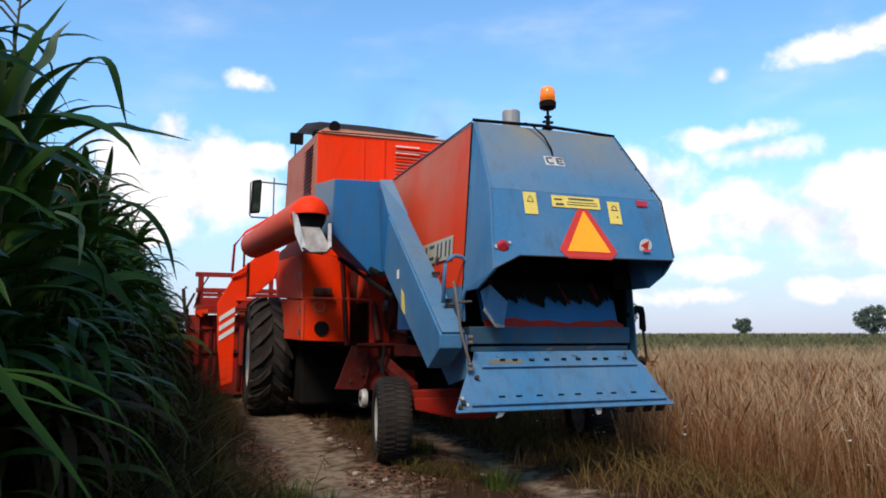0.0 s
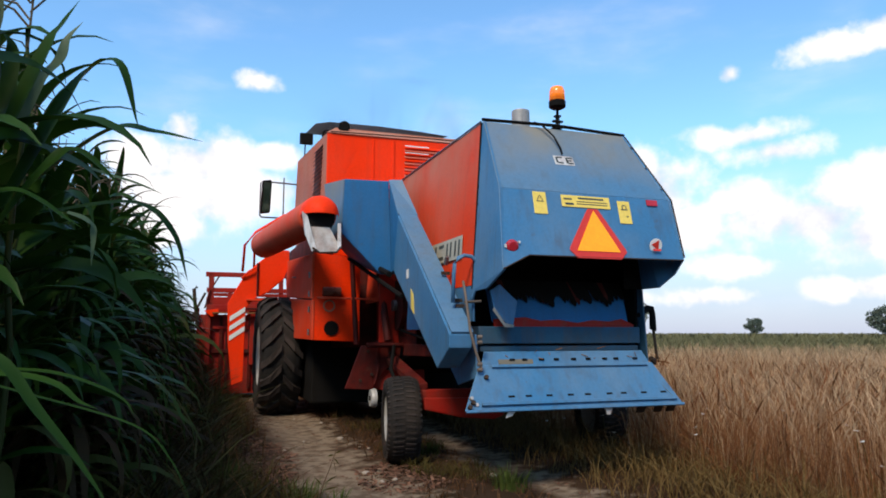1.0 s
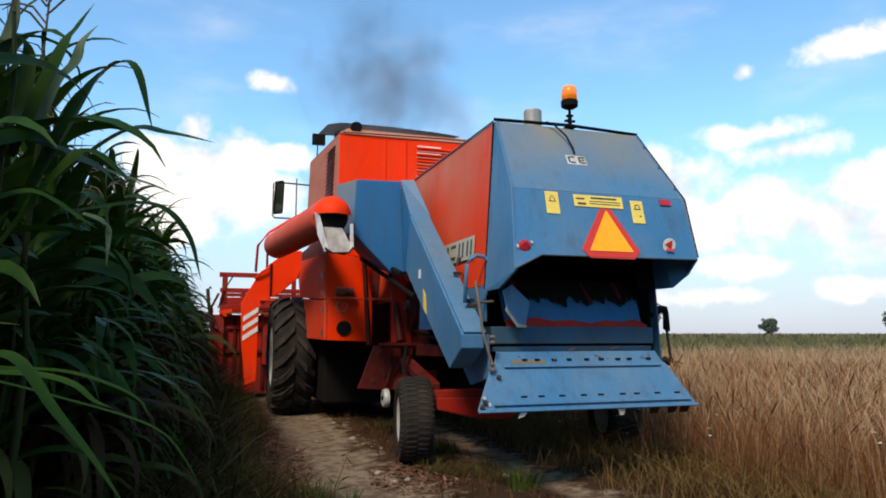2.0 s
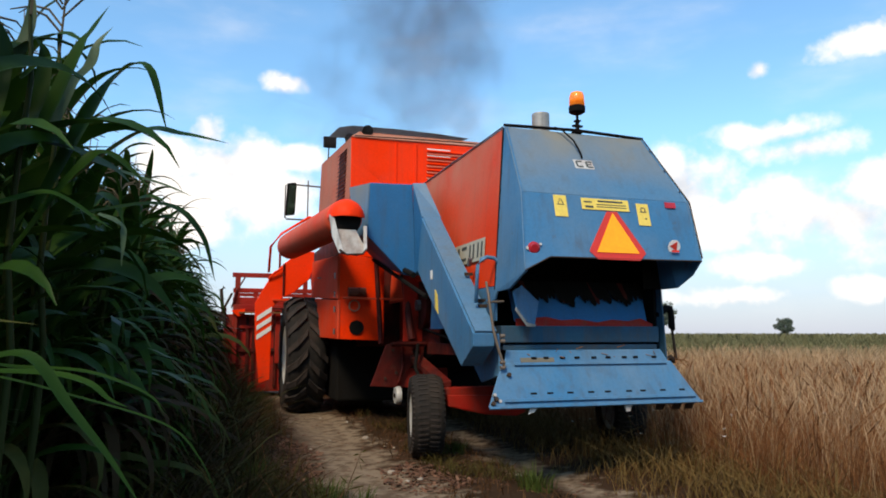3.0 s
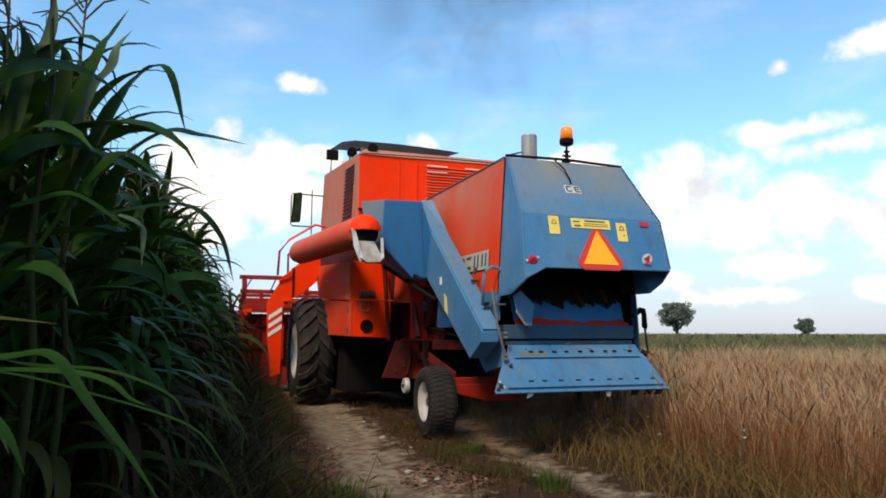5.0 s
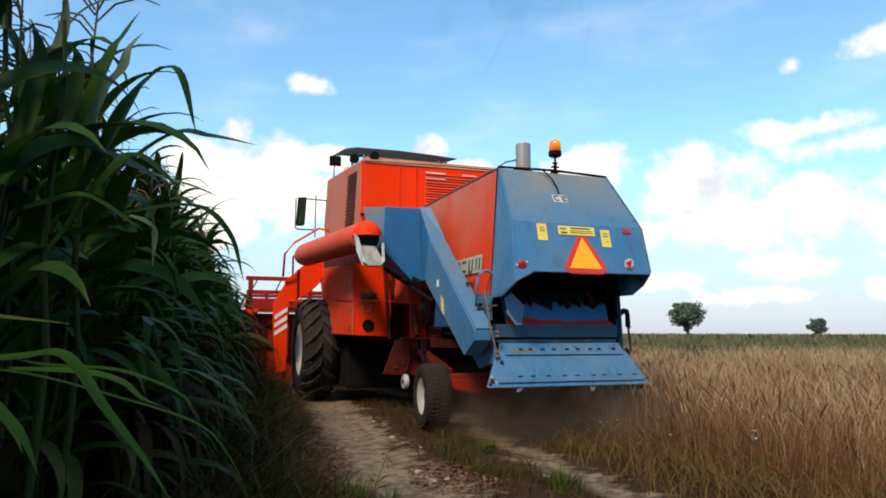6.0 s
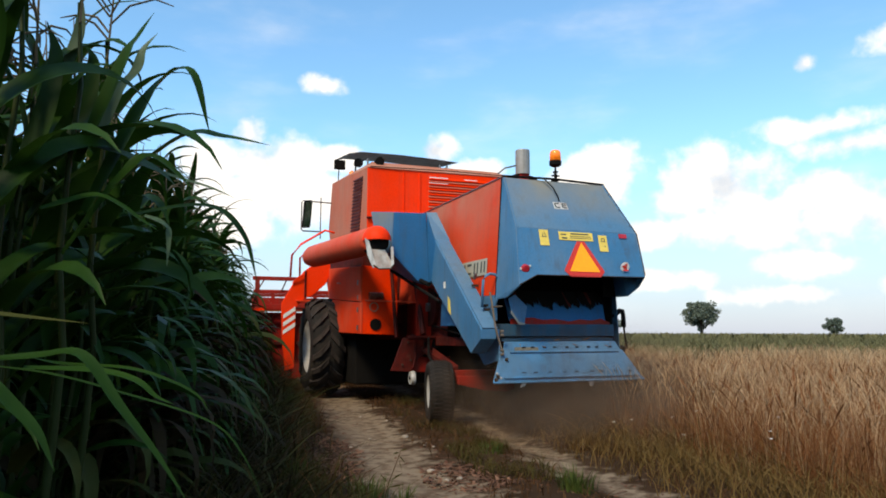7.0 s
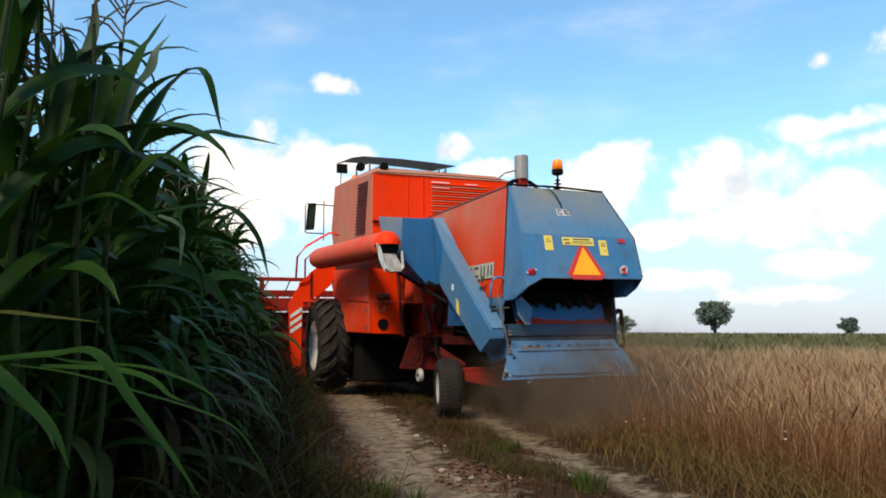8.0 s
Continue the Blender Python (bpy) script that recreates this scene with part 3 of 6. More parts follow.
    part("beacon_lens", pipe(B(), [(0.14, -1.06, 3.067), (0.14, -1.06, 3.152), (0.14, -1.06, 3.187), (0.14, -1.06, 3.200)], [0.066, 0.064, 0.052, 0.022], 20), M_AMBER, beacon, "amber rotating beacon lens", smooth=True)
    # --- orange straw walker housing ---
    bm = B()
    solid(bm, [(x, -1.04, z) for x, z in ((-0.635, 1.5), (-0.54, 2.82), (-0.52, 2.82), (-0.61, 1.5))], (0, 3.6, 0))
    solid(bm, [(x, -1.04, z) for x, z in ((-0.54, 2.82), (0.77, 2.82), (0.77, 2.8), (-0.54, 2.8))], (0, 3.6, 0))
    solid(bm, [(x, -1.04, z) for x, z in ((0.77, 2.82), (0.925, 2.05), (0.925, 1.5), (0.9, 1.5), (0.9, 2.05), (0.75, 2.82))], (0, 3.6, 0))
    house = part("straw_walker_housing", bm, M_FADED, c, "sun-faded orange sheet housing", 0.0)
    part("housing_edge", pipe(B(), [(-0.545, -1.03, 2.828), (-0.545, 2.5, 2.828)], 0.008, 6), M_STEEL, house)
    # name plate with plain dark bars
    bm = solid(B(), [(-0.627, -0.80, 1.74), (-0.614, -0.80, 1.93), (-0.614, 0.10, 1.93), (-0.627, 0.10, 1.74)], (-0.006, 0, 0))
    plate = part("name_plate", bm, material("grey_beige_plate", (0.40, 0.37, 0.29), (0.30, 0.27, 0.20), 0.6, scale=6), house, "pale plate with plain dark marks")
    for y0, y1, z0, z1 in ((-0.76, -0.73, 1.77, 1.90), (-0.67, -0.64, 1.77, 1.90), (-0.56, -0.53, 1.77, 1.90), (-0.47, -0.44, 1.77, 1.90), (-0.36, -0.24, 1.77, 1.795), (-0.36, -0.24, 1.875, 1.90), (-0.17, -0.13, 1.77, 1.90), (-0.06, 0.06, 1.77, 1.795), (-0.06, 0.06, 1.875, 1.90), (-0.06, -0.03, 1.80, 1.87)):
        part("mark_bar", solid(B(), [(-0.6335 - (1.93 - z) * 0.068 + 0.013, y, z) for y, z in ((y0, z0), (y0, z1), (y1, z1), (y1, z0))], (-0.004, 0, 0)), M_INK, plate)
    # --- dark interior and lower body ---
    bm = B()
    box(bm, -0.50, 0.74, 0.2, 2.55, 0.95, 2.7)
    part("threshing_body", bm, M_RED, c, "soiled dark red threshing body", 0.01)
    # Black sheets added to paint the deep shade inside the outlet.
    part("outlet_lining", box(B(), -0.58, 0.872, -0.62, -0.58, 1.02, 2.05), M_BLACK, c, "black sheet standing for shade inside the straw outlet")
    part("outlet_lining", box(B(), -0.52, 0.74, -0.58, -0.54, 1.02, 2.74), M_BLACK, c, "black sheet standing for shade inside the straw outlet")
    part("outlet_lining", box(B(), -0.52, 0.74, -1.05, -0.55, 2.74, 2.76), M_BLACK, c, "black sheet standing for shade inside the straw outlet")
    part("outlet_lining", solid(B(), [(-0.60, -1.03, 1.5), (-0.515, -1.03, 2.74), (-0.505, -1.03, 2.74), (-0.59, -1.03, 1.5)], (0, 0.5, 0)), M_BLACK, c, "black sheet standing for shade inside the straw outlet")
    part("outlet_lining", solid(B(), [(0.89, -1.03, 1.5), (0.89, -1.03, 2.05), (0.75, -1.03, 2.74), (0.735, -1.03, 2.74), (0.875, -1.03, 2.05), (0.875, -1.03, 1.5)], (0, 0.5, 0)), M_BLACK, c, "black sheet standing for shade inside the straw outlet")
    part("outlet_lining", box(B(), 0.745, 0.932, -1.062, -1.046, 1.5, 2.15), M_BLACK, c, "black sheet standing for shade inside the straw outlet")
    part("outlet_lining", box(B(), 0.86, 0.88, -1.04, -0.55, 1.0, 1.5), M_BLACK, c, "black sheet standing for shade inside the straw outlet")
    bm = solid(B(), [(-0.45, -1.02, 1.21), (0.80, -1.02, 1.21), (0.84, -0.88, 1.50), (-0.45, -0.88, 1.50)], (0, 0.02, 0.01))
    ch = part("straw_chute", bm, M_BLUE_DEEP, c, "scraped deep blue outlet plate", 0.004)
    part("chute_lip", solid(B(), [(-0.45, -1.045, 1.165), (0.1, -1.05, 1.158), (0.40, -1.05, 1.166), (0.82, -1.045, 1.16), (0.84, -1.03, 1.20), (0.72, -1.03, 1.248), (0.60, -1.03, 1.225), (0.44, -1.03, 1.236), (0.3, -1.03, 1.212), (0.12, -1.03, 1.238), (-0.04, -1.03, 1.228), (-0.18, -1.03, 1.255), (-0.45, -1.03, 1.238)], (0, -0.012, 0)), M_RED, ch, "worn red lower lip")
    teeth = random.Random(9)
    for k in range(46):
        # smears of old red paint and black, ragged, painting shade on the plate's top
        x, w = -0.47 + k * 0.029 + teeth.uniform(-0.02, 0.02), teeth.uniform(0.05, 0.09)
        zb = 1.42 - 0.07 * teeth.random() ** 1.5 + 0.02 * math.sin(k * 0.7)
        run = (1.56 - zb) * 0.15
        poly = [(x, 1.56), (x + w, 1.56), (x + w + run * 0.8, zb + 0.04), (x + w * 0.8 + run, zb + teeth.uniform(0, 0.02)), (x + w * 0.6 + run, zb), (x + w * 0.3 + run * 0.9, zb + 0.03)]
        part("soot_stroke", solid(B(), [(min(px, 0.82), -0.905 - (1.50 - pz) * 0.483 - 0.0015 * (k % 5), pz) for px, pz in poly], (0, -0.003, 0.0015)), M_GREASE_SHADE if k % 11 == 4 else M_BLACK, ch)
    bm = solid(B(), [(-0.55, -1.20, 1.45), (-0.46, -1.19, 1.50), (-0.285, -1.13, 1.375), (-0.34, -1.17, 1.19), (-0.42, -1.21, 1.20), (-0.53, -1.235, 1.32)], (0.0, 0.014, 0.0))
    flare = part("deflector", bm, M_BLUE, c, "blue bent side deflector", 0.004)
    bm = solid(B(), [(-0.53, -1.238, 1.325), (-0.43, -1.214, 1.205), (-0.335, -1.174, 1.19), (-0.345, -1.19, 1.172), (-0.435, -1.225, 1.172), (-0.545, -1.245, 1.30)], (0.0, 0.010, 0.0))
    part("deflector_hem", bm, M_GREY, flare, "scraped pale lower edge", 0.002)
    bm = box(B(), -0.60, 0.86, -1.10, -0.62, 1.045, 1.18)
    box(bm, -0.58, 0.85, -1.08, -0.62, 0.985, 1.03)
    part("chopper_housing", bm, M_BLUE_GRIMY_SHADE, c, "dark blue straw chopper housing", 0.008)
    bm = solid(B(), [(-0.632, -1.05, 1.5), (-0.632, -1.06, 1.22), (-0.632, -0.35, 1.22), (-0.632, 0.15, 1.5)], (0.015, 0, 0))
    part("lower_side_sheet", bm, M_BLUE, c, "blue lower side sheet", 0.003)
    bm = solid(B(), [(-0.66, -1.15, 1.12), (-0.66, -1.2, 0.80), (-0.66, -0.8, 0.72), (-0.66, -0.55, 0.9), (-0.66, -0.6, 1.12)], (0.02, 0, 0))
    part("chopper_side", bm, M_BLUE, c, "blue chopper side sheet", 0.003)
    bm = solid(B(), [(0.9, -1.1, 1.5), (0.9, -1.15, 0.9), (0.9, -0.5, 0.9), (0.9, -0.4, 1.5)], (-0.015, 0, 0))
    part("chopper_side", bm, M_BLUE_GRIMY_SHADE, c, "blue chopper side sheet", 0.003)
    # --- spreader flap ---
    bm = solid(B(), [(-0.60, -1.20, 0.985), (0.80, -1.20, 0.985), (0.84, -1.245, 0.885), (-0.64, -1.245, 0.885)], (0, 0.014, 0.006))
    solid(bm, [(-0.66, -1.25, 0.89), (0.86, -1.25, 0.89), (1.02, -1.415, 0.575), (-0.835, -1.415, 0.575)], (0, 0.016, 0.006))
    flap = part("spreader_flap", bm, M_BLUE, c, "light blue straw spreader flap", 0.003)
    nf = Vector((0, -0.885, 0.465))
    bm = solid(B(), [Vector(p) + nf * 0.006 for p in ((-0.70, -1.388, 0.628), (0.955, -1.388, 0.628), (0.965, -1.400, 0.606), (-0.71, -1.400, 0.606))], nf * 0.016)
    solid(bm, [Vector(p) + nf * 0.002 for p in ((-0.835, -1.412, 0.58), (1.02, -1.412, 0.58), (1.02, -1.420, 0.562), (-0.835, -1.420, 0.562))], nf * 0.018)
    part("flap_rib", bm, M_BLUE, flap, "", 0.003)
    part("flap_rib", solid(B(), [Vector(p) + nf * 0.004 for p in ((-0.56, -1.252, 0.888), (0.79, -1.252, 0.888), (0.80, -1.262, 0.868), (-0.57, -1.262, 0.868))], nf * 0.016), M_BLUE, flap, "", 0.003)
    for fx, fz in ((-0.63, 0.80), (-0.80, 0.60), (-0.77, 0.63)):
        part("flap_bolt", pipe(B(), [(fx, -1.25 - (0.89 - fz) * 0.524, fz), (fx, -1.275 - (0.89 - fz) * 0.524, fz + 0.012)], 0.017, 6), M_RUSTY, flap)
    for fx in (0.62, 0.78, 0.90):
        part("flap_finger", solid(B(), [(fx, -1.38, 0.575), (fx + 0.09, -1.38, 0.575), (fx + 0.11, -1.30, 0.505), (fx + 0.04, -1.30, 0.505)], (0, 0.010, 0)), M_RUSTY, flap)
    for k in range(9):
        x = -0.50 + 0.165 * k + random.uniform(-0.03, 0.03)
        bm = bars(B(), (x, -1.367, 0.668), (1, 0, 0), (0, 0.465, 0.885), [(0, 0.05, -0.007, 0.006)], nf * 0.004)
        part("slot", bm, M_BLACK, flap)
        x = -0.42 + 0.135 * k + random.uniform(-0.03, 0.03)
        bm = bars(B(), (x, -1.228, 0.925), (1, 0, 0), (0, 0.41, 0.91), [(0, 0.04, -0.006, 0.008)], Vector((0, -0.9, 0.42)) * 0.012)
        part("bolt_head", bm, M_BLACK, flap)
    for x in (-0.78, -0.74):
        part("flap_bolt", pipe(B(), [(x, -1.375, 0.66 - (x + 0.78) * 1.2), (x, -1.40, 0.67 - (x + 0.78) * 1.2)], 0.014, 6), M_PALE, flap)
    part("flap_lug", solid(B(), [(0.30, -1.415, 0.57), (0.37, -1.415, 0.57), (0.35, -1.415, 0.515), (0.32, -1.415, 0.515)], (0, 0.012, 0)), M_PALE, flap)
    part("flap_lug", solid(B(), [(-0.50, -1.41, 0.57), (-0.44, -1.41, 0.57), (-0.47, -1.41, 0.535), (-0.52, -1.41, 0.52)], (0, 0.012, 0)), M_PALE, flap)
    part("worn_patch", bars(B(), (-0.50, -1.2405, 0.895), (1, 0, 0), (0, 0.41, 0.91), [(0, 0.29, 0, 0.038)], Vector((0, -0.9, 0.42)) * 0.003), material("chaff_dust", (0.15, 0.125, 0.085), (0.08, 0.10, 0.10), 0.8), flap, "dusty worn strip")
    # lever rods at both sides of the flap
    bm = pipe(B(), [(-0.76, -1.18, 1.52), (-0.755, -1.22, 1.40), (-0.74, -1.27, 1.15), (-0.70, -1.29, 0.98), (-0.66, -1.30, 0.86)], 0.011, 8)
    pipe(bm, [(-0.755, -1.20, 1.36), (-0.60, -1.14, 1.37)], 0.010, 8)
    for z in (0.90, 0.86, 1.06, 1.10):
        pipe(bm, [(-0.695, -1.30, z), (-0.66, -1.30, z)], 0.014, 8)
    part("flap_lever", bm, M_ROD, c, "weathered grey adjusting rod")
    pts = [(-0.80 + 0.0, -1.06, 1.36), (-0.79, -1.06, 1.58)]
    pts += [(-0.69 - 0.10 * math.cos(a), -1.07, 1.64 + 0.09 * math.sin(a)) for a in (0.2, 0.8, 1.4, 2.0, 2.6, 3.0)]
    pts += [(-0.60, -1.08, 1.55), (-0.66, -1.08, 1.36)]
    part("hose_loop", pipe(B(), pts, 0.016, 8), M_BLUE, c, "blue bent guard hoop", smooth=True)
    bm = pipe(B(), [(0.88, -1.05, 1.27), (0.94, -1.05, 1.315), (0.975, -1.05, 1.34), (1.01, -1.05, 1.335), (1.024, -1.05, 1.29), (1.026, -1.05, 1.17), (1.05, -1.05, 1.15)], [0.024, 0.030, 0.032, 0.032, 0.026, 0.030, 0.012], 8)
    part("hook", bm, M_BLACK, c, "black hanging hook", smooth=True)
    part("flap_rod", pipe(B(), [(1.026, -1.05, 1.17), (1.036, -1.06, 1.03), (1.05, -1.06, 0.91), (1.02, -1.07, 0.89), (0.97, -1.08, 0.92)], [0.012, 0.012, 0.013, 0.030, 0.024], 8), M_RUSTY, c, "rusty hanging rod")
    # --- grain elevator at the side ---
    bm = solid(B(), [(-0.90, 0.16, 2.23), (-0.90, 0.30, 1.72), (-0.90, -0.98, 0.86), (-0.90, -1.25, 1.02), (-0.90, -1.26, 1.12)], (0.18, 0, 0))
    leg = part("elevator_leg", bm, M_BLUE, c, "blue slanting grain elevator leg", 0.008)
    bm = solid(B(), [(-0.885, 0.165, 2.25), (-0.71, 0.165, 2.25), (-0.71, -1.27, 1.14), (-0.885, -1.27, 1.14)], (0, 0.014, -0.018))
    part("elevator_lid", bm, M_BLUE_DUSTY, leg, "dusty blue elevator lid", 0.004)
    bm = solid(B(), [(-0.901, -0.15, 1.61), (-0.901, -0.15, 1.69), (-0.901, -0.21, 1.69), (-0.901, -0.21, 1.61)], (-0.004, 0, 0))
    part("white_label", bm, M_WHITE, leg, "small white label")
    bm = solid(B(), [(-0.901, -0.30, 1.34), (-0.901, -0.29, 1.51), (-0.901, -0.36, 1.46), (-0.901, -0.39, 1.29)], (-0.004, 0, 0))
    part("yellow_label", bm, M_YELLOW, leg, "yellow warning label")
    for y, z in ((-0.70, 1.62), (-0.98, 1.385), (-1.03, 1.34)):
        part("lid_clasp", box(B(), -0.765, -0.695, y - 0.012, y + 0.012, z - 0.015, z + 0.012), M_RUSTY, leg)
    part("lid_latch", pipe(B(), [(-0.70, -0.62, 1.70), (-0.70, -0.66, 1.76)], 0.02, 6), M_STEEL, leg)
    # head of the elevator
    bm = B()
    a = [(-1.34, 0.5, 2.62), (-0.90, 0.5, 2.63), (-0.865, 0.5, 1.69), (-0.97, 0.5, 1.695), (-1.36, 0.5, 2.08)]
    b = [(-1.34, 1.62, 2.80), (-0.72, 1.62, 2.80), (-0.72, 1.62, 1.9), (-0.98, 1.62, 1.9), (-1.36, 1.20, 2.15)]
    va, vb = [bm.verts.new(p) for p in a], [bm.verts.new(p) for p in b]
    bm.faces.new(va)
    bm.faces.new(vb[::-1])
    for k in range(5):
        bm.faces.new((va[k], vb[k], vb[(k + 1) % 5], va[(k + 1) % 5]))
    head = part("elevator_head", bm, M_BLUE_DEEP, c, "deep blue elevator head box", 0.006)
    bm = solid(B(), [(-0.90, 0.498, 2.645), (-0.775, 0.45, 2.645), (-0.70, 0.16, 2.245), (-0.895, 0.16, 2.245)], (0.0, 0.02, -0.014))
    part("head_cover", bm, M_BLUE_DUSTY, head, "dusty bevelled cover", 0.004)
    bm = solid(B(), [(-0.892, 0.52, 2.625), (-0.897, 0.165, 2.225), (-0.892, 0.30, 1.735), (-0.872, 0.52, 1.70)], (0.12, 0, 0))
    part("head_throat", bm, M_BLUE_DEEP, head, "deep blue throat sheet", 0.004)
    bm = solid(B(), [(-1.352, 0.50, 2.615), (-1.352, 1.62, 2.795), (-1.366, 1.15, 2.16), (-1.37, 0.50, 2.085)], (0.008, 0, 0))
    part("head_side", bm, M_BLUE_DUSTY, head, "pale dusty side sheet")
    bm = pipe(B(), [(-0.95, 0.25, 1.68), (-1.05, 1.4, 1.98)], 0.03, 8)
    pipe(bm, [(-0.90, 0.0, 1.46), (-1.08, 1.5, 1.95)], 0.022, 8)
    part("drive_belt_guard", bm, M_BLACK, c, "black belt beneath the elevator head")
    # --- unloading tube ---
    bm = pipe(B(), [(-1.845, 3.80, 2.32), (-1.835, 3.70, 2.32), (-1.82, 3.5, 2.315), (-1.62, 0.55, 2.24), (-1.60, 0.40, 2.24)], [0.06, 0.15, 0.18, 0.175, 0.17], 24)
    tube = part("unloading_tube", bm, M_FADED, c, "dull orange unloading auger tube", smooth=True)
    bm = B()
    # half dome over the mouth
    ring = []
    for i in range(7):
        e = i / 6 * math.pi / 2
        rr = 0.185 * math.cos(e)
        ring.append([bm.verts.new((-1.60 + rr * math.cos(t), 0.40 - 0.22 * math.sin(e), 2.22 + (rr + 0.01) * math.sin(t))) for t in (math.pi * j / 14 for j in range(15))])
    for p, q in zip(ring, ring[1:]):
        for j in range(14):
            bm.faces.new((p[j], p[j + 1], q[j + 1], q[j]))
    part("tube_cap", bm, M_ORANGE, tube, "bright orange domed cap", smooth=True)
    # A capped black plug stands for the shade inside the mouth.
    part("tube_throat", pipe(B(), [(-1.60, 0.52, 2.20), (-1.60, 0.28, 2.19)], [0.16, 0.13], 20), M_BLACK, tube, "black plug for the shaded inside of the open mouth")
    bm = solid(B(), [(-1.70, 0.28, 2.10), (-1.52, 0.28, 2.10), (-1.44, 0.20, 1.92), (-1.47, 0.19, 1.86), (-1.62, 0.19, 1.85), (-1.68, 0.2, 1.90)], (0.0, 0.012, 0.004))
    part("spout_chute", bm, material("scuffed_grey_plate", (0.40, 0.38, 0.34), (0.26, 0.23, 0.19), 0.6, scale=9, dust=(0.16, 0.06, 0.03), dust_amount=0.7, streak=0.5), tube, "grey scuffed spout plate", 0.003)
    bm = solid(B(), [(-1.78, 0.27, 2.24), (-1.73, 0.26, 2.2), (-1.65, 0.19, 1.88), (-1.69, 0.20, 1.86), (-1.75, 0.24, 2.02)], (0.0, 0.02, 0))
    part("spout_cheek", bm, M_PALE, tube, "worn white spout cheek", 0.003)
    bm = solid(B(), [(-1.45, 0.25, 2.14), (-1.42, 0.25, 2.14), (-1.425, 0.19, 1.90), (-1.46, 0.19, 1.87)], (0, 0.02, 0))
    part("spout_cheek", bm, M_PALE, tube, "worn white spout cheek", 0.003)
    part("spout_lip", pipe(B(), [(-1.69, 0.185, 1.895), (-1.62, 0.182, 1.85), (-1.47, 0.182, 1.86), (-1.43, 0.19, 1.91)], 0.010, 6), M_RUSTY, tube, "rusty rolled lip")
    # --- grain tank ---
    bm = solid(B(), [(-1.16, 2.6, 2.1), (1.42, 2.6, 2.1), (1.42, 2.6, 3.70), (-1.16, 2.6, 3.68)], (0, 0.03, 0))
    tank = part("grain_tank", bm, M_ORANGE, c, "bright orange grain tank", 0.008)
    bm = solid(B(), [(-1.165, 2.61, 2.1), (-1.165, 2.61, 3.68), (-1.165, 5.35, 3.95), (-1.165, 5.6, 3.1), (-1.165, 5.2, 2.3)], (0.03, 0, 0))
    part("tank_side", bm, M_SIDE, tank, "sun-bleached orange tank side", 0.006)
    # Dark box added to paint the shadowed recess below the tube.
    part("tank_sill", box(B(), -1.37, -1.17, 1.96, 4.5, 2.04, 2.34), M_GREASE_SHADE, tank, "dark red box painting the shaded recess beneath the tube", 0.01)
    bm = solid(B(), [(-1.17, 2.59, 3.69), (1.43, 2.59, 3.71), (1.30, 2.95, 3.86), (-1.0, 2.95, 3.86)], (0, 0.02, -0.01))
    solid(bm, [(-1.0, 2.95, 3.85), (1.30, 2.95, 3.85), (1.30, 4.4, 3.88), (-1.0, 4.4, 3.88)], (0, 0, 0.02))
    solid(bm, [(-1.168, 2.6, 3.68), (-1.0, 2.95, 3.86), (-1.0, 4.6, 4.0), (-1.168, 5.35, 3.95)], (0.01, 0, -0.01))
    part("tank_lid", bm, M_LID, tank, "dusty bevelled tank lid", 0.004)
    solid_right = solid(B(), [(1.42, 2.61, 2.1), (1.42, 2.61, 3.70), (1.42, 4.6, 3.75), (1.42, 4.6, 2.1)], (-0.03, 0, 0))
    part("tank_side", solid_right, M_FADED, tank)
    part("tank_front", box(B(), -1.13, 1.4, 4.55, 4.58, 2.1, 3.7), M_FADED, tank)
    bm = B()
    box(bm, -0.56, -0.545, 2.585, 2.6, 2.2, 3.66)
    box(bm, -0.30, -0.27, 2.58, 2.6, 2.2, 3.66)
    part("pressed_rib", bm, M_ORANGE, tank, "", 0.004)
    for k in range(12):
        z = 3.60 - k * 0.043
        bm = solid(B(), [(-0.13, 2.60, z), (0.95, 2.60, z + 0.004), (0.95, 2.572, z - 0.022), (-0.13, 2.572, z - 0.026)], (0, 0.0, -0.007))
        part("louvre", bm, M_FADED if k % 2 else M_ORANGE, tank)
    # White bars paint the bright reflections along the louvre tops.
    bm = bars(B(), (-0.13, 2.56, 3.60), (1, 0, 0), (0, 0, 1), [(0.0, 0.33, -0.012, 0.004), (0.0, 0.33, -0.10, -0.09), (0.62, 0.86, -0.01, 0.004)], (0, -0.004, 0))
    part("bright_trim", bm, M_WHITE, tank, "white bars painting reflections along the louvre tops")
    for k in range(16):
        z = 3.60 - k * 0.056
        y0 = 2.86 + 0.012 * k
        bm = solid(B(), [(-1.166, y0, z), (-1.166, y0 + 0.62, z + 0.05), (-1.188, y0 + 0.62, z + 0.028), (-1.188, y0, z - 0.022)], (0, 0, -0.016))
        part("side_louvre", bm, M_GREASE_SHADE, tank)
    # roof canopy over the cab
    bm = B()
    pts = [(-1.0, 4.41), (-0.78, 4.46), (0.0, 4.47), (0.7, 4.45), (1.22, 4.42)]
    rows = [[bm.verts.new((x, y, z + (y - 4.62) * 0.13)) for x, z in pts] for y in (4.62, 6.05)]
    for k in range(len(pts) - 1):
        bm.faces.new((rows[0][k], rows[0][k + 1], rows[1][k + 1], rows[1][k]))
    bmesh.ops.solidify(bm, geom=bm.faces[:], thickness=0.028)
    cab = part("cab", box(B(), -0.95, 1.05, 4.62, 6.0, 2.2, 4.05), M_FADED, c, "operator cab with faded orange walls", 0.03)
    part("roof_canopy", bm, M_STEEL, cab, "dark weathered roof canopy")
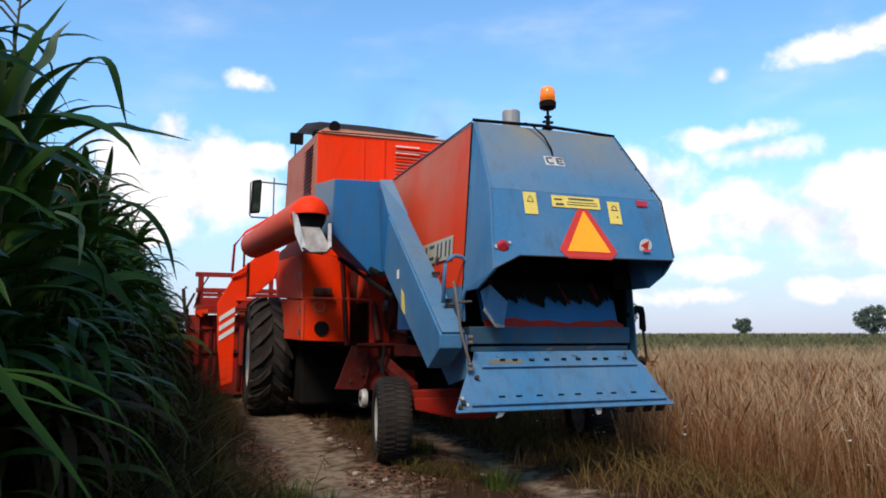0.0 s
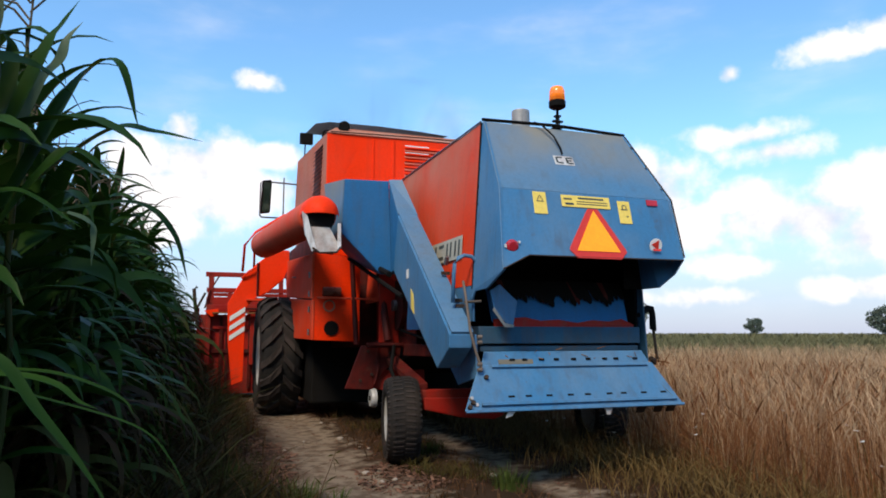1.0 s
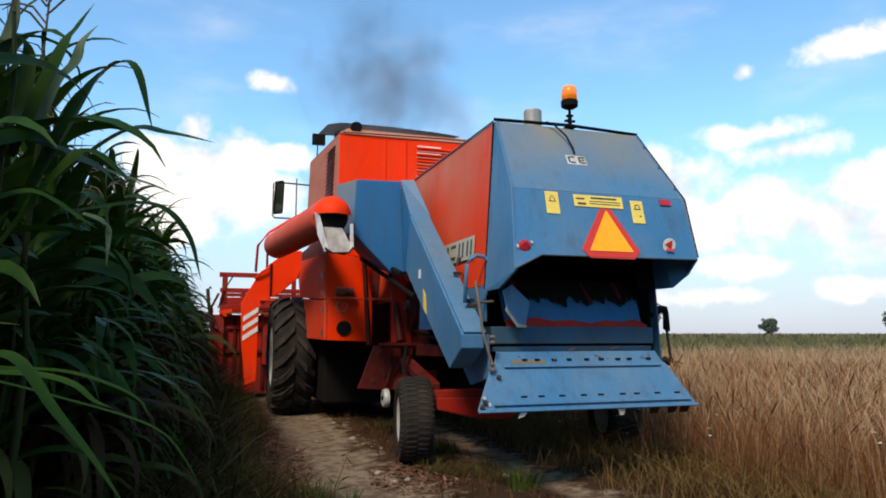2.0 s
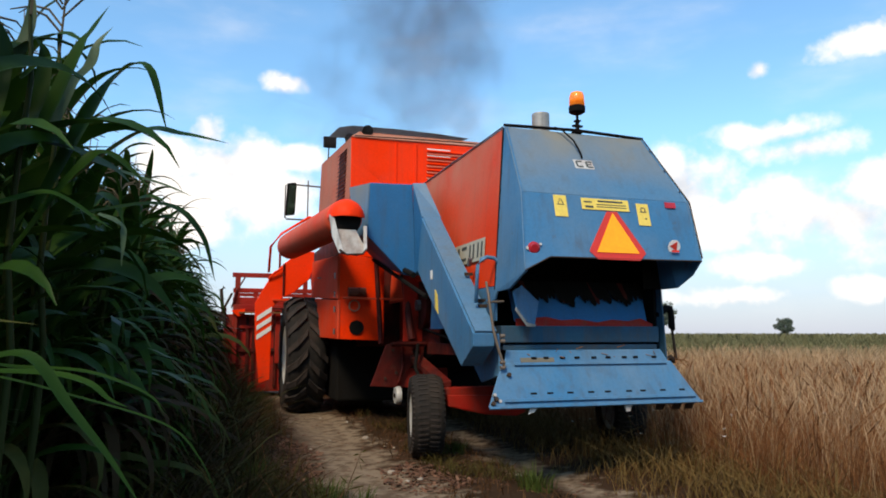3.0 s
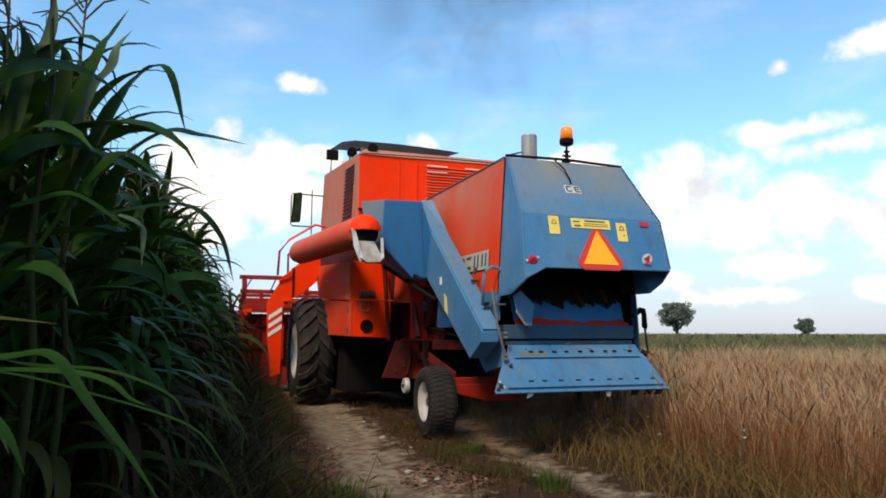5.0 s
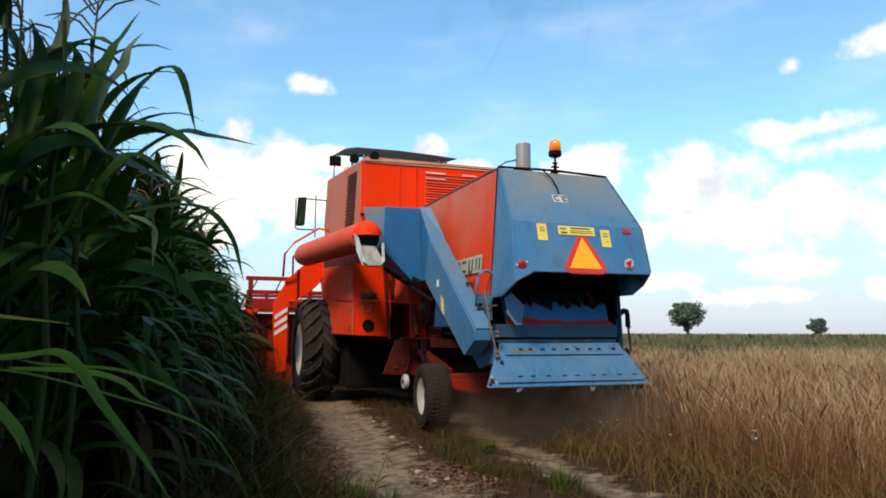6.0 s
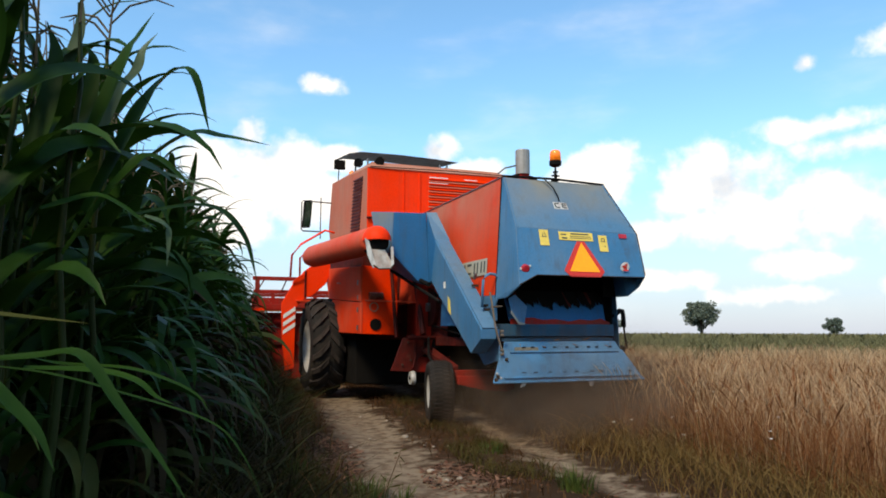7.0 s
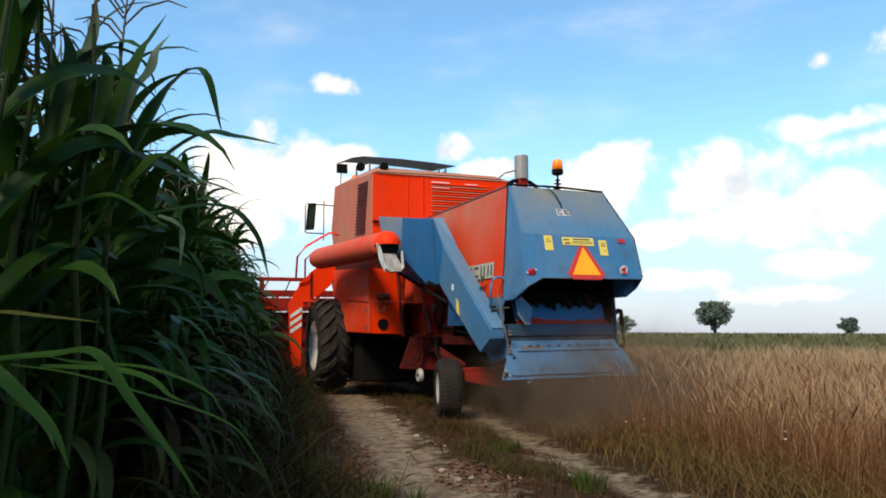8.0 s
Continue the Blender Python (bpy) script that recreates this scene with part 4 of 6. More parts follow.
    for x in (-0.62, 0.85, 1.0):
        part("canopy_post", pipe(B(), [(x, 4.7, 3.85), (x, 4.7, 4.36)], 0.02, 6), M_STEEL, cab)
        part("canopy_post", pipe(B(), [(x, 5.7, 3.95), (x, 5.7, 4.50)], 0.02, 6), M_STEEL, cab)
    part("canopy_brace", pipe(B(), [(0.85, 4.7, 4.2), (1.0, 4.7, 4.33)], 0.014, 6), M_STEEL, cab)
    for q in (solid(B(), [(-0.958, 4.9, 2.9), (-0.958, 5.8, 2.9), (-0.958, 5.8, 3.9), (-0.958, 4.9, 3.9)], (-0.006, 0, 0)), solid(B(), [(-0.85, 6.003, 2.8), (0.95, 6.003, 2.8), (0.95, 6.003, 3.95), (-0.85, 6.003, 3.95)], (0, 0.006, 0))):
        part("cab_window", q, M_GLASS_DARK, cab, "dusty dark cab glass")
    # lamps, mirrors
    bm = pipe(B(), [(-1.08, 5.2, 3.95), (-1.07, 5.2, 4.24)], 0.012, 6)
    box(bm, -1.16, -0.95, 5.16, 5.24, 4.22, 4.40)
    part("work_lamp", bm, M_BLACK, cab, "black work lamp on a stalk", 0.01)
    bm = pipe(B(), [(-0.80, 4.9, 4.28), (-0.80, 4.7, 4.26)], [0.05, 0.09], 14)
    pipe(bm, [(-0.80, 4.85, 4.28), (-0.62, 4.85, 4.38)], 0.014, 6)
    part("round_lamp", bm, M_BLACK, cab, "small black round lamp")
    bm = pipe(B(), [(-0.90, 3.0, 3.87), (-0.90, 2.8, 3.85)], [0.05, 0.075], 14)
    pipe(bm, [(-0.90, 2.95, 3.80), (-0.90, 2.95, 3.87)], 0.02, 6)
    part("round_lamp", bm, M_BLACK, tank, "small black round lamp")
    part("amber_lamp", pipe(B(), [(-0.95, 4.6, 3.93), (-0.95, 4.6, 4.04), (-0.95, 4.6, 4.07)], [0.06, 0.055, 0.02], 14), M_AMBER, cab, "amber side lamp", smooth=True)
    bm = pipe(B(), [(-1.05, 5.35, 3.56), (-1.72, 5.35, 3.58), (-1.75, 5.35, 3.55), (-1.75, 5.35, 3.02), (-1.72, 5.35, 2.99), (-1.38, 5.35, 2.99)], 0.014, 6)
    pipe(bm, [(-1.38, 5.35, 3.66), (-1.38, 5.35, 2.85)], 0.012, 6)
    arm = part("mirror_arm", bm, M_STEEL, cab, "bent steel mirror arm")
    bm = solid(B(), [(-1.745 + x, 5.30 - 0.9 * x - 0.4 * z, 3.04 + z) for x, z in ((0.01, 0), (0.13, 0), (0.14, 0.03), (0.14, 0.46), (0.12, 0.50), (0.02, 0.50), (0, 0.47), (0, 0.03))], (0, 0.04, 0))
    mir = part("mirror", bm, M_BLACK, arm, "tall black wing mirror", 0.006)
    part("mirror_glass", solid(B(), [(-1.735 + x, 5.280 - 0.9 * x - 0.4 * z, 3.06 + z) for x, z in ((0.01, 0), (0.11, 0), (0.115, 0.44), (0.02, 0.45))], (0, -0.003, 0)), M_MIRROR, mir)
    # handrail of the ladder
    bm = pipe(B(), [(-1.30, 4.4, 2.85), (-1.45, 4.5, 2.9), (-1.85, 4.7, 2.65), (-2.0, 4.75, 2.45), (-2.02, 4.75, 2.05)], 0.020, 8)
    pipe(bm, [(-1.35, 4.4, 2.6), (-1.75, 4.6, 2.52), (-1.86, 4.7, 2.40), (-1.86, 4.7, 2.05)], 0.018, 8)
    part("handrail", bm, M_ORANGE, c, "orange bent handrail", smooth=True)
    # --- side body with inspection hole ---
    bm = solid(B(), [(-1.41, 1.9, 1.05), (-0.86, 1.9, 1.03), (-0.86, 1.9, 2.0), (-1.41, 1.9, 2.05)], (0, 0.02, 0))
    sp = part("side_panel", bm, M_ORANGE, c, "orange rear side panel", 0.006)
    bm = solid(B(), [(-1.415, 1.89, 1.05), (-1.415, 3.35, 1.06), (-1.415, 4.1, 1.62), (-1.415, 1.89, 1.50)], (0.03, 0, 0))
    part("lower_door", bm, M_FADED, sp, "faded orange lower side door", 0.008)
    bm = solid(B(), [(-1.425, 1.89, 1.515), (-1.425, 4.15, 1.64), (-1.425, 4.6, 2.2), (-1.425, 1.89, 2.03)], (0.03, 0, 0))
    part("upper_door", bm, M_FADED, sp, "faded orange upper side door", 0.008)
    # No hole is cut; a black disc paints its dark inside.
    part("inspection_hole", pipe(B(), [(-1.19, 1.895, 1.185), (-1.19, 1.885, 1.185)], 0.085, 24), M_BLACK, sp, "black disc painting the shade in a round hole")
    bm = B()
    for k in range(20):
        a0, a1 = 2 * math.pi * k / 20, 2 * math.pi * (k + 1) / 20
        pipe(bm, [(-1.22 + 0.062 * math.cos(a0), 1.885, 1.44 + 0.062 * math.sin(a0)), (-1.22 + 0.062 * math.cos(a1), 1.885, 1.44 + 0.062 * math.sin(a1))], 0.010, 5)
    part("steel_ring", bm, material("worn_ring", (0.42, 0.16, 0.09), (0.25, 0.08, 0.04), 0.6, scale=12), sp, "worn pale ring")
    bm = pipe(B(), [(-1.30, 1.84, 1.60), (-1.10, 1.84, 1.60)], 0.055, 10)
    part("tail_lamp", bm, material("dirty_lamp_glass", (0.09, 0.025, 0.015), (0.22, 0.07, 0.04), 0.3, scale=14), sp, "dirty dull red tail lamp")
    part("control_rod", pipe(B(), [(-1.36, 1.86, 1.53), (-0.52, 1.5, 1.50)], 0.013, 6), M_FADED, c, "thin orange control rod")
    bm = box(B(), -1.39, -0.86, 1.93, 3.4, 1.06, 2.0)
    box(bm, -1.0, 1.2, 2.62, 4.5, 0.95, 2.2)
    part("engine_bay", bm, M_GREASE_SHADE, c, "dark red body core", 0.01)
    bm = pipe(B(), [(-0.98, 1.80, 1.95), (-0.96, 1.60, 1.0)], 0.03, 8)
    pipe(bm, [(-0.80, 1.30, 1.95), (-0.76, 1.0, 1.05)], 0.04, 8)
    box(bm, -0.60, -0.56, 0.5, 1.8, 1.0, 1.9)
    part("side_brace", bm, M_GREASE_SHADE, c, "greasy dark red side braces")
    bm = solid(B(), [(-0.62, 0.9, 1.02), (-0.62, -0.45, 1.02), (-0.62, -0.30, 0.92), (-0.62, 0.9, 0.90)], (0.05, 0, 0))
    box(bm, -0.98, 0.9, 0.95, 1.02, 0.98, 1.03)
    solid(bm, [(-0.75, 0.0, 0.60), (-0.65, 0.0, 0.62), (-0.65, 1.8, 1.0), (-0.75, 1.8, 0.95)], (0, 0, 0.06))
    part("rear_frame", bm, M_GREASE_SHADE, c, "dark red rear frame", 0.006)
    bm = solid(B(), [(-1.01, 1.12, 1.0), (-0.58, 1.12, 0.985), (-0.60, 1.12, 0.84), (-0.78, 1.12, 0.72), (-0.87, 1.12, 0.60), (-0.88, 1.12, 0.54), (-1.18, 1.12, 0.56), (-1.13, 1.12, 0.68), (-1.08, 1.12, 0.82)], (0, 0.03, 0))
    hanger = part("axle_hanger", bm, M_GREASE_SHADE, c, "soiled red hanger plate of the axle", 0.006)
    part("hanger_plate", solid(B(), [(-0.90, 1.17, 0.82), (-0.72, 1.17, 0.74), (-0.30, 1.17, 0.74), (-0.30, 1.17, 0.52), (-0.90, 1.17, 0.54)], (0, 0.03, 0)), M_RED, hanger, "soiled red lower plate", 0.005)
    for hx, hz in ((-0.94, 0.94), (-0.70, 0.92), (-1.02, 0.64), (-0.90, 0.70)):
        part("hanger_bolt", pipe(B(), [(hx, 1.12, hz), (hx, 1.10, hz)], 0.016, 6), M_RUSTY, hanger)
    part("hanger_edge", pipe(B(), [(-0.84, 1.105, 0.99), (-0.83, 1.105, 0.76), (-0.87, 1.105, 0.60)], 0.014, 6), M_GREASE_SHADE, hanger)
    bm = solid(B(), [(-0.83, 1.10, 1.03), (-0.61, 1.10, 1.03), (-0.61, 1.10, 1.62), (-0.72, 1.10, 1.74), (-0.83, 1.10, 1.84)], (0, 0.03, 0))
    part("frame_plate", bm, material("soiled_red_plate", (0.52, 0.018, 0.005), (0.30, 0.010, 0.004), 0.6, gloss=0.15, scale=4, dust=(0.05, 0.015, 0.008), dust_amount=0.6, streak=0.5), c, "soiled red frame plate", 0.006)
    part("frame_flange", box(B(), -1.0, -0.60, 0.93, 0.97, 1.0, 1.018), M_GREASE_SHADE, c, "worn pale flange edge", 0.003)
    part("blue_cover", solid(B(), [(-0.72, 0.40, 1.52), (-0.72, -0.35, 1.35), (-0.72, -0.30, 1.16), (-0.72, 0.45, 1.16)], (0.06, 0, 0)), M_BLUE_DEEP, c, "blue belt cover", 0.006)
    # small fittings
    for y, z in ((2.02, 1.80), (2.02, 1.58), (2.02, 1.40), (2.02, 1.14)):
        part("hinge", pipe(B(), [(-1.432, y, z - 0.035), (-1.432, y, z + 0.035)], 0.012, 8), M_STEEL, sp)
    part("door_handle", pipe(B(), [(-1.43, 3.2, 1.86), (-1.46, 3.2, 1.86), (-1.46, 3.34, 1.87), (-1.43, 3.34, 1.87)], 0.010, 6), M_STEEL, sp, "bent steel door handle")
    bm = pipe(B(), [(-0.66, 1.05, 1.42), (-0.61, 1.05, 1.42)], 0.26, 28)
    big = part("belt_pulley", bm, M_GREASE_SHADE, c, "large greasy belt pulley")
    part("pulley_hub", pipe(B(), [(-0.70, 1.05, 1.42), (-0.66, 1.05, 1.42)], 0.06, 14), M_STEEL, big)
    bm = B()
    for side in (-0.27, 0.27):
        pipe(bm, [(-0.635, 1.05 + side * 0.3, 1.42 + side * 0.95), (-0.70, -0.6, 1.10 + side * 0.3)], 0.014, 6)
    part("drive_belt", bm, M_BLACK, c, "black rubber drive belt")
    for k in range(6):
        z = 2.70 - k * 0.2
        xx = 0.77 + (2.82 - z) * 0.28 if z > 2.2 else 0.95
        part("panel_rivet", pipe(B(), [(xx - 0.02, -1.09 - max(0.0, 2.82 - max(z, 2.2)) * 0.597, z), (xx - 0.02, -1.105 - max(0.0, 2.82 - max(z, 2.2)) * 0.597, z + 0.004)], 0.007, 6), M_STEEL, cover)
    part("seam_rust", pipe(B(), [(0.775, -1.09, 2.815), (0.948, -1.458, 2.2), (0.955, -1.582, 1.72)], 0.006, 5), M_RUSTY, cover, "rust along the sheet edge")
    part("seam_rust", pipe(B(), [(-0.62, -1.608, 1.58), (-0.40, -1.580, 1.688), (0.95, -1.578, 1.698)], 0.006, 5), M_RUSTY, cover, "rust along the sheet edge")
    part("seam_rust", pipe(B(), [(-0.545, -1.09, 2.815), (-0.578, -1.458, 2.2), (-0.622, -1.608, 1.58)], 0.005, 5), M_BLUE_DUSTY, cover, "worn folded sheet edge")
    straw = random.Random(31)
    for k in range(10):
        x, y = straw.uniform(-0.45, 0.80), -1.215 - straw.uniform(0.0, 0.02)
        z = 0.99 + straw.uniform(-0.06, 0.02)
        e = (x + straw.uniform(-0.06, 0.06), y - straw.uniform(0.0, 0.03), z + straw.uniform(-0.02, 0.03))
        part("caught_straw", pipe(B(), [(x, y, z), e], 0.003, 4), M_STRAW, flap)
    for k in range(9):
        x = 0.98 + straw.uniform(-0.04, 0.06)
        part("caught_straw", pipe(B(), [(x, -1.19, 0.90), (x + straw.uniform(-0.05, 0.05), -1.23, 0.90 + straw.uniform(-0.09, 0.06))], 0.005, 4), M_STRAW, flap)
    part("roof_cable", pipe(B(), [(-1.12, 2.58, 3.70), (-0.6, 2.57, 3.71), (0.2, 2.575, 3.73), (1.2, 2.58, 3.73)], 0.008, 5), M_BLACK, tank, "thin cable along the tank edge")
    part("tank_ledge", box(B(), -1.17, 0.9, 2.55, 2.6, 2.86, 2.885), M_GREASE_SHADE, tank, "dark dirt-filled ledge", 0.004)
    bm = pipe(B(), [(-0.72, 0.9, 1.0), (-0.86, 0.5, 0.78), (-0.88, 0.15, 0.62)], 0.018, 8)
    part("brake_hose", bm, M_BLACK, c, "black rubber hose", smooth=True)
    # --- rear axle ---
    bm = box(B(), -0.80, 1.05, -0.05, 0.07, 0.50, 0.62)
    solid(bm, [(-0.76, -0.25, 0.57), (-0.05, -0.25, 0.55), (0.0, -0.24, 0.40), (-0.10, -0.24, 0.365), (-0.41, -0.24, 0.39), (-0.76, -0.25, 0.47)], (0, 0.05, 0))
    part("rear_axle", bm, M_RED, c, "dark red rear axle beam", 0.008)
    pul = part("pulley", pipe(B(), [(-0.915, 1.1, 0.46), (-0.89, 1.1, 0.46), (-0.86, 1.1, 0.46)], [0.085, 0.095, 0.095], 22), M_RIM, c, "small white belt pulley")
    part("pulley_hub", pipe(B(), [(-0.925, 1.1, 0.46), (-0.91, 1.1, 0.46)], 0.025, 10), M_BLACK, pul)
    # Black belly block added, and sieve box blackened, to paint shade under the machine.
    part("axle_box", box(B(), -1.25, 1.45, 2.9, 4.4, 0.24, 1.06), M_BLACK, c, "added black block for the shade under the machine's belly", 0.03)
    part("chaff_sieve", solid(B(), [(-0.55, 0.3, 0.98), (0.85, 0.3, 0.98), (0.85, 2.6, 0.62), (-0.55, 2.6, 0.62)], (0, 0, 0.3)), M_BLACK, c, "sieve box, black for the shade under the body")
    # --- front plate with stripes, header ---
    bm = solid(B(), [(-2.15, 4.2, 0.40), (-2.0, 4.2, 0.45), (-1.99, 4.2, 1.48), (-1.86, 4.2, 1.63), (-1.69, 4.2, 1.71), (-1.47, 4.2, 1.91), (-1.40, 4.2, 2.10), (-1.40, 4.2, 2.33), (-1.60, 4.2, 2.33), (-1.86, 4.2, 2.12), (-2.06, 4.2, 1.88), (-2.24, 4.2, 1.55), (-2.22, 4.2, 1.0)], (0, 0.04, 0))
    front = part("ladder_plate", bm, M_ORANGE, c, "orange ladder plate with striped edge", 0.01)
    for k in range(3):
        z = 1.02 + 0.135 * k
        part("white_stripe", solid(B(), [(-2.205, 4.195, z), (-2.0, 4.195, z + 0.14), (-2.0, 4.195, z + 0.21), (-2.205, 4.195, z + 0.07)], (0, -0.004, 0)), M_WHITE, front, "white reflective stripe")
    part("arm_edge", pipe(B(), [(-1.84, 4.19, 1.66), (-1.84, 4.19, 2.13)], 0.016, 6), M_GREASE_SHADE, front, "dark welded seam")
    part("arm_rail", pipe(B(), [(-2.06, 4.19, 1.90), (-1.97, 4.15, 2.0), (-1.86, 4.15, 2.07)], 0.016, 6), M_ORANGE, front)
    part("step_tread", box(B(), -1.99, -1.55, 4.16, 4.30, 1.585, 1.615), M_FADED, front, "worn step tread", 0.004)
    part("step_tread", box(B(), -1.99, -1.55, 4.16, 4.30, 1.46, 1.485), M_GREASE_SHADE, front, "worn step tread", 0.004)
    bm = box(B(), -2.62, 2.75, 6.3, 6.36, 0.16, 1.44)
    box(bm, -2.62, 2.75, 6.3, 7.4, 0.12, 0.18)
    for x in (-2.64, 2.75):
        solid(bm, [(x, 6.3, 0.14), (x, 6.3, 1.55), (x, 7.0, 1.45), (x, 8.0, 0.40), (x, 8.0, 0.14)], (0.04, 0, 0))
    header = part("header", bm, M_RED, c, "red cutting header trough", 0.008)
    for x in (-2.50, -2.27, -2.17, -1.80):
        part("header_rib", box(B(), x, x + 0.05, 6.26, 6.30, 0.20, 1.40), M_GREASE_SHADE, header, "", 0.004)
    part("header_rail", box(B(), -2.62, -1.2, 6.25, 6.30, 1.20, 1.25), M_RED, header, "", 0.004)
    part("header_rail", box(B(), -2.62, -1.2, 6.24, 6.30, 0.80, 0.86), M_GREASE_SHADE, header, "", 0.004)
    bm = box(B(), -2.5, 2.6, 6.15, 6.25, 1.50, 1.60)
    box(bm, -2.5, 2.6, 6.40, 6.52, 1.60, 1.74)
    for x in (-2.47, -1.75, 0.3, 2.5):
        box(bm, x - 0.03, x + 0.05, 6.19, 6.25, 0.6, 1.52)
    part("header_beam", bm, M_RED, header, "red header beam", 0.008)
    part("header_bracket", solid(B(), [(-2.53, 6.12, 1.50), (-2.30, 6.12, 1.53), (-2.30, 6.12, 1.42), (-2.42, 6.12, 1.40), (-2.46, 6.12, 1.44)], (0, 0.03, 0)), M_ORANGE, header, "bent orange bracket", 0.004)
    part("header_ledge", box(B(), -2.40, -1.5, 6.05, 6.15, 1.455, 1.475), M_STRAW, header, "chaff lying on a ledge")
    reel = part("reel", pipe(B(), [(-2.45, 6.9, 1.36), (2.6, 6.9, 1.36)], 0.05, 10), M_RED, header, "red pick-up reel with slatted bars")
    for k in range(6):
        a = k * math.pi / 3 + 0.35
        y, z = 6.9 + 0.46 * math.cos(a), 1.36 + 0.46 * math.sin(a)
        part("reel_bar", box(B(), -2.47, 2.6, y - 0.015, y + 0.015, z - 0.03, z + 0.03), M_RED, reel)
        for x in (-2.46, -1.75, -0.6, 0.8, 2.55):
            part("reel_spoke", pipe(B(), [(x, 6.9, 1.36), (x, y, z)], 0.018, 6), M_RED, reel)
        for j in range(12):
            x = -2.40 + 0.13 * j
            part("reel_tine", pipe(B(), [(x, y, z), (x, y + 0.02, z - 0.14)], 0.006, 4), M_RUSTY, reel)
    bm = box(B(), -2.52, -0.9, 6.40, 6.46, 2.09, 2.17)
    box(bm, -2.50, -0.9, 6.40, 6.45, 1.82, 1.90)
    box(bm, -2.47, -2.38, 6.40, 6.46, 1.45, 2.15)
    box(bm, -2.15, -2.08, 6.41, 6.45, 1.60, 1.86)
    box(bm, -1.30, -1.22, 6.41, 6.45, 1.60, 2.12)
    part("reel_guard", bm, M_RED, header, "red welded guard frame", 0.006)
    for x, y0, z0, x1, z1 in ((-2.40, 6.38, 1.92, -2.30, 2.10), (-1.95, 6.38, 1.88, -1.86, 2.09), (-2.52, 6.38, 1.55, -2.44, 1.85)):
        part("guard_brace", pipe(B(), [(x, y0, z0), (x1, y0, z1)], 0.014, 6), M_GREASE_SHADE, header)
    bm = pipe(B(), [(-2.62, 6.25, 1.25), (-2.68, 6.25, 1.65), (-2.70, 6.25, 1.86), (-2.65, 6.25, 1.90)], 0.03, 8)
    pipe(bm, [(-2.66, 6.25, 1.50), (-2.52, 6.25, 1.80)], 0.020, 8)
    box(bm, -2.72, -2.62, 6.22, 6.28, 1.32, 1.48)
    part("divider_rod", bm, M_RUSTY, header, "rusty divider rods")
    part("feeder_house", solid(B(), [(-0.5, 4.6, 0.9), (0.8, 4.6, 0.9), (0.8, 6.3, 0.5), (-0.5, 6.3, 0.5)], (0, 0, 0.7)), M_RED, c, "red feeder house", 0.01)
    # --- air intake on top ---
    bm = pipe(B(), [(1.22, 1.85, 3.60), (1.22, 1.85, 3.985), (1.22, 1.85, 4.0)], [0.116, 0.116, 0.11], 24)
    air = part("air_intake", bm, M_GREY, c, "grey cylindrical air intake", smooth=False)
    bm = box(B(), 1.14, 1.30, 1.78, 1.92, 2.8, 3.62)
    part("intake_bracket", bm, M_RED, air, "red intake bracket", 0.01)
    pts = [(1.22 + 0.30 * math.cos(a), 1.85, 3.42 + 0.16 * math.sin(a)) for a in (0.0, 0.5, 1.0, 1.57, 2.1, 2.6, 3.14)]
    part("intake_hoop", pipe(B(), pts, 0.035, 8), M_BLACK, air, "black bent hose", smooth=True)
    part("intake_rod", pipe(B(), [(1.10, 1.85, 3.74), (0.9, 1.85, 3.68), (0.78, 1.85, 3.58)], 0.014, 6), M_STEEL, air)
    # --- wheels ---
    wheels = [
        (tyre(c, pose(-1.56, 4.1, 0.81), 0.79, 0.27, 0.42, 19, 0.045, "large cleated drive wheel"), (-1.56, 4.1, 0.81), 0.81, 0),
        (tyre(c, pose(1.70, 4.1, 0.81, 0, 0, 180), 0.79, 0.27, 0.42, 19, 0.045, "large cleated drive wheel"), (1.70, 4.1, 0.81), 0.81, 180),
        (tyre(c, pose(-0.90, 0.0, 0.375), 0.365, 0.145, 0.20, 44, 0.006, "small dusty steering wheel", 0.25), (-0.90, 0.0, 0.375), 0.375, 0),
        (tyre(c, pose(1.14, 0.0, 0.375, 0, 0, 180), 0.365, 0.145, 0.20, 44, 0.006, "small dusty steering wheel", 0.25), (1.14, 0.0, 0.375), 0.375, 180),
    ]
    return c, wheels


harvester, WHEELS = combine()


# ================= plants =================
def leaf_points(length, width, lift, droop, n=9, twist=0.0):
    """A maize leaf: rises from the stalk, arches over and hangs; folded along the midrib."""
    rows, p, a = [], Vector((0, 0, 0)), lift
    for k in range(n + 1):
        s = k / n
        w = width * min(1.0, 0.45 + 3.0 * s) * max(0.03, 1 - s ** 2.2) * 0.5
        fold = 0.35 * w
        tw = twist * s
        side = Vector((0, math.cos(tw), math.sin(tw)))
        upv = Vector((-math.sin(a), 0, math.cos(a)))
        rows.append((p - side * w + upv * fold, p.copy(), p + side * w + upv * fold))
        p = p + Vector((math.cos(a), 0, math.sin(a))) * (length / n)
        a -= droop / n * (0.5 + 1.3 * s)
    return rows


def leaf_mesh(k):
    rng = random.Random(40 + k)
    bm = B()
    rows = leaf_points(rng.uniform(0.62, 0.98), rng.uniform(0.085, 0.125), rng.uniform(0.75, 1.25), rng.uniform(1.5, 2.9), 10, rng.uniform(-0.9, 0.9))
    vs = [[bm.verts.new(q) for q in r] for r in rows]
    for a, b in zip(vs, vs[1:]):
        bm.faces.new((a[0], a[1], b[1], b[0]))
        bm.faces.new((a[1], a[2], b[2], b[1]))
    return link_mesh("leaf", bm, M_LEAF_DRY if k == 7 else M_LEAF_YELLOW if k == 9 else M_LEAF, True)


LEAVES = [leaf_mesh(k) for k in range(10)]


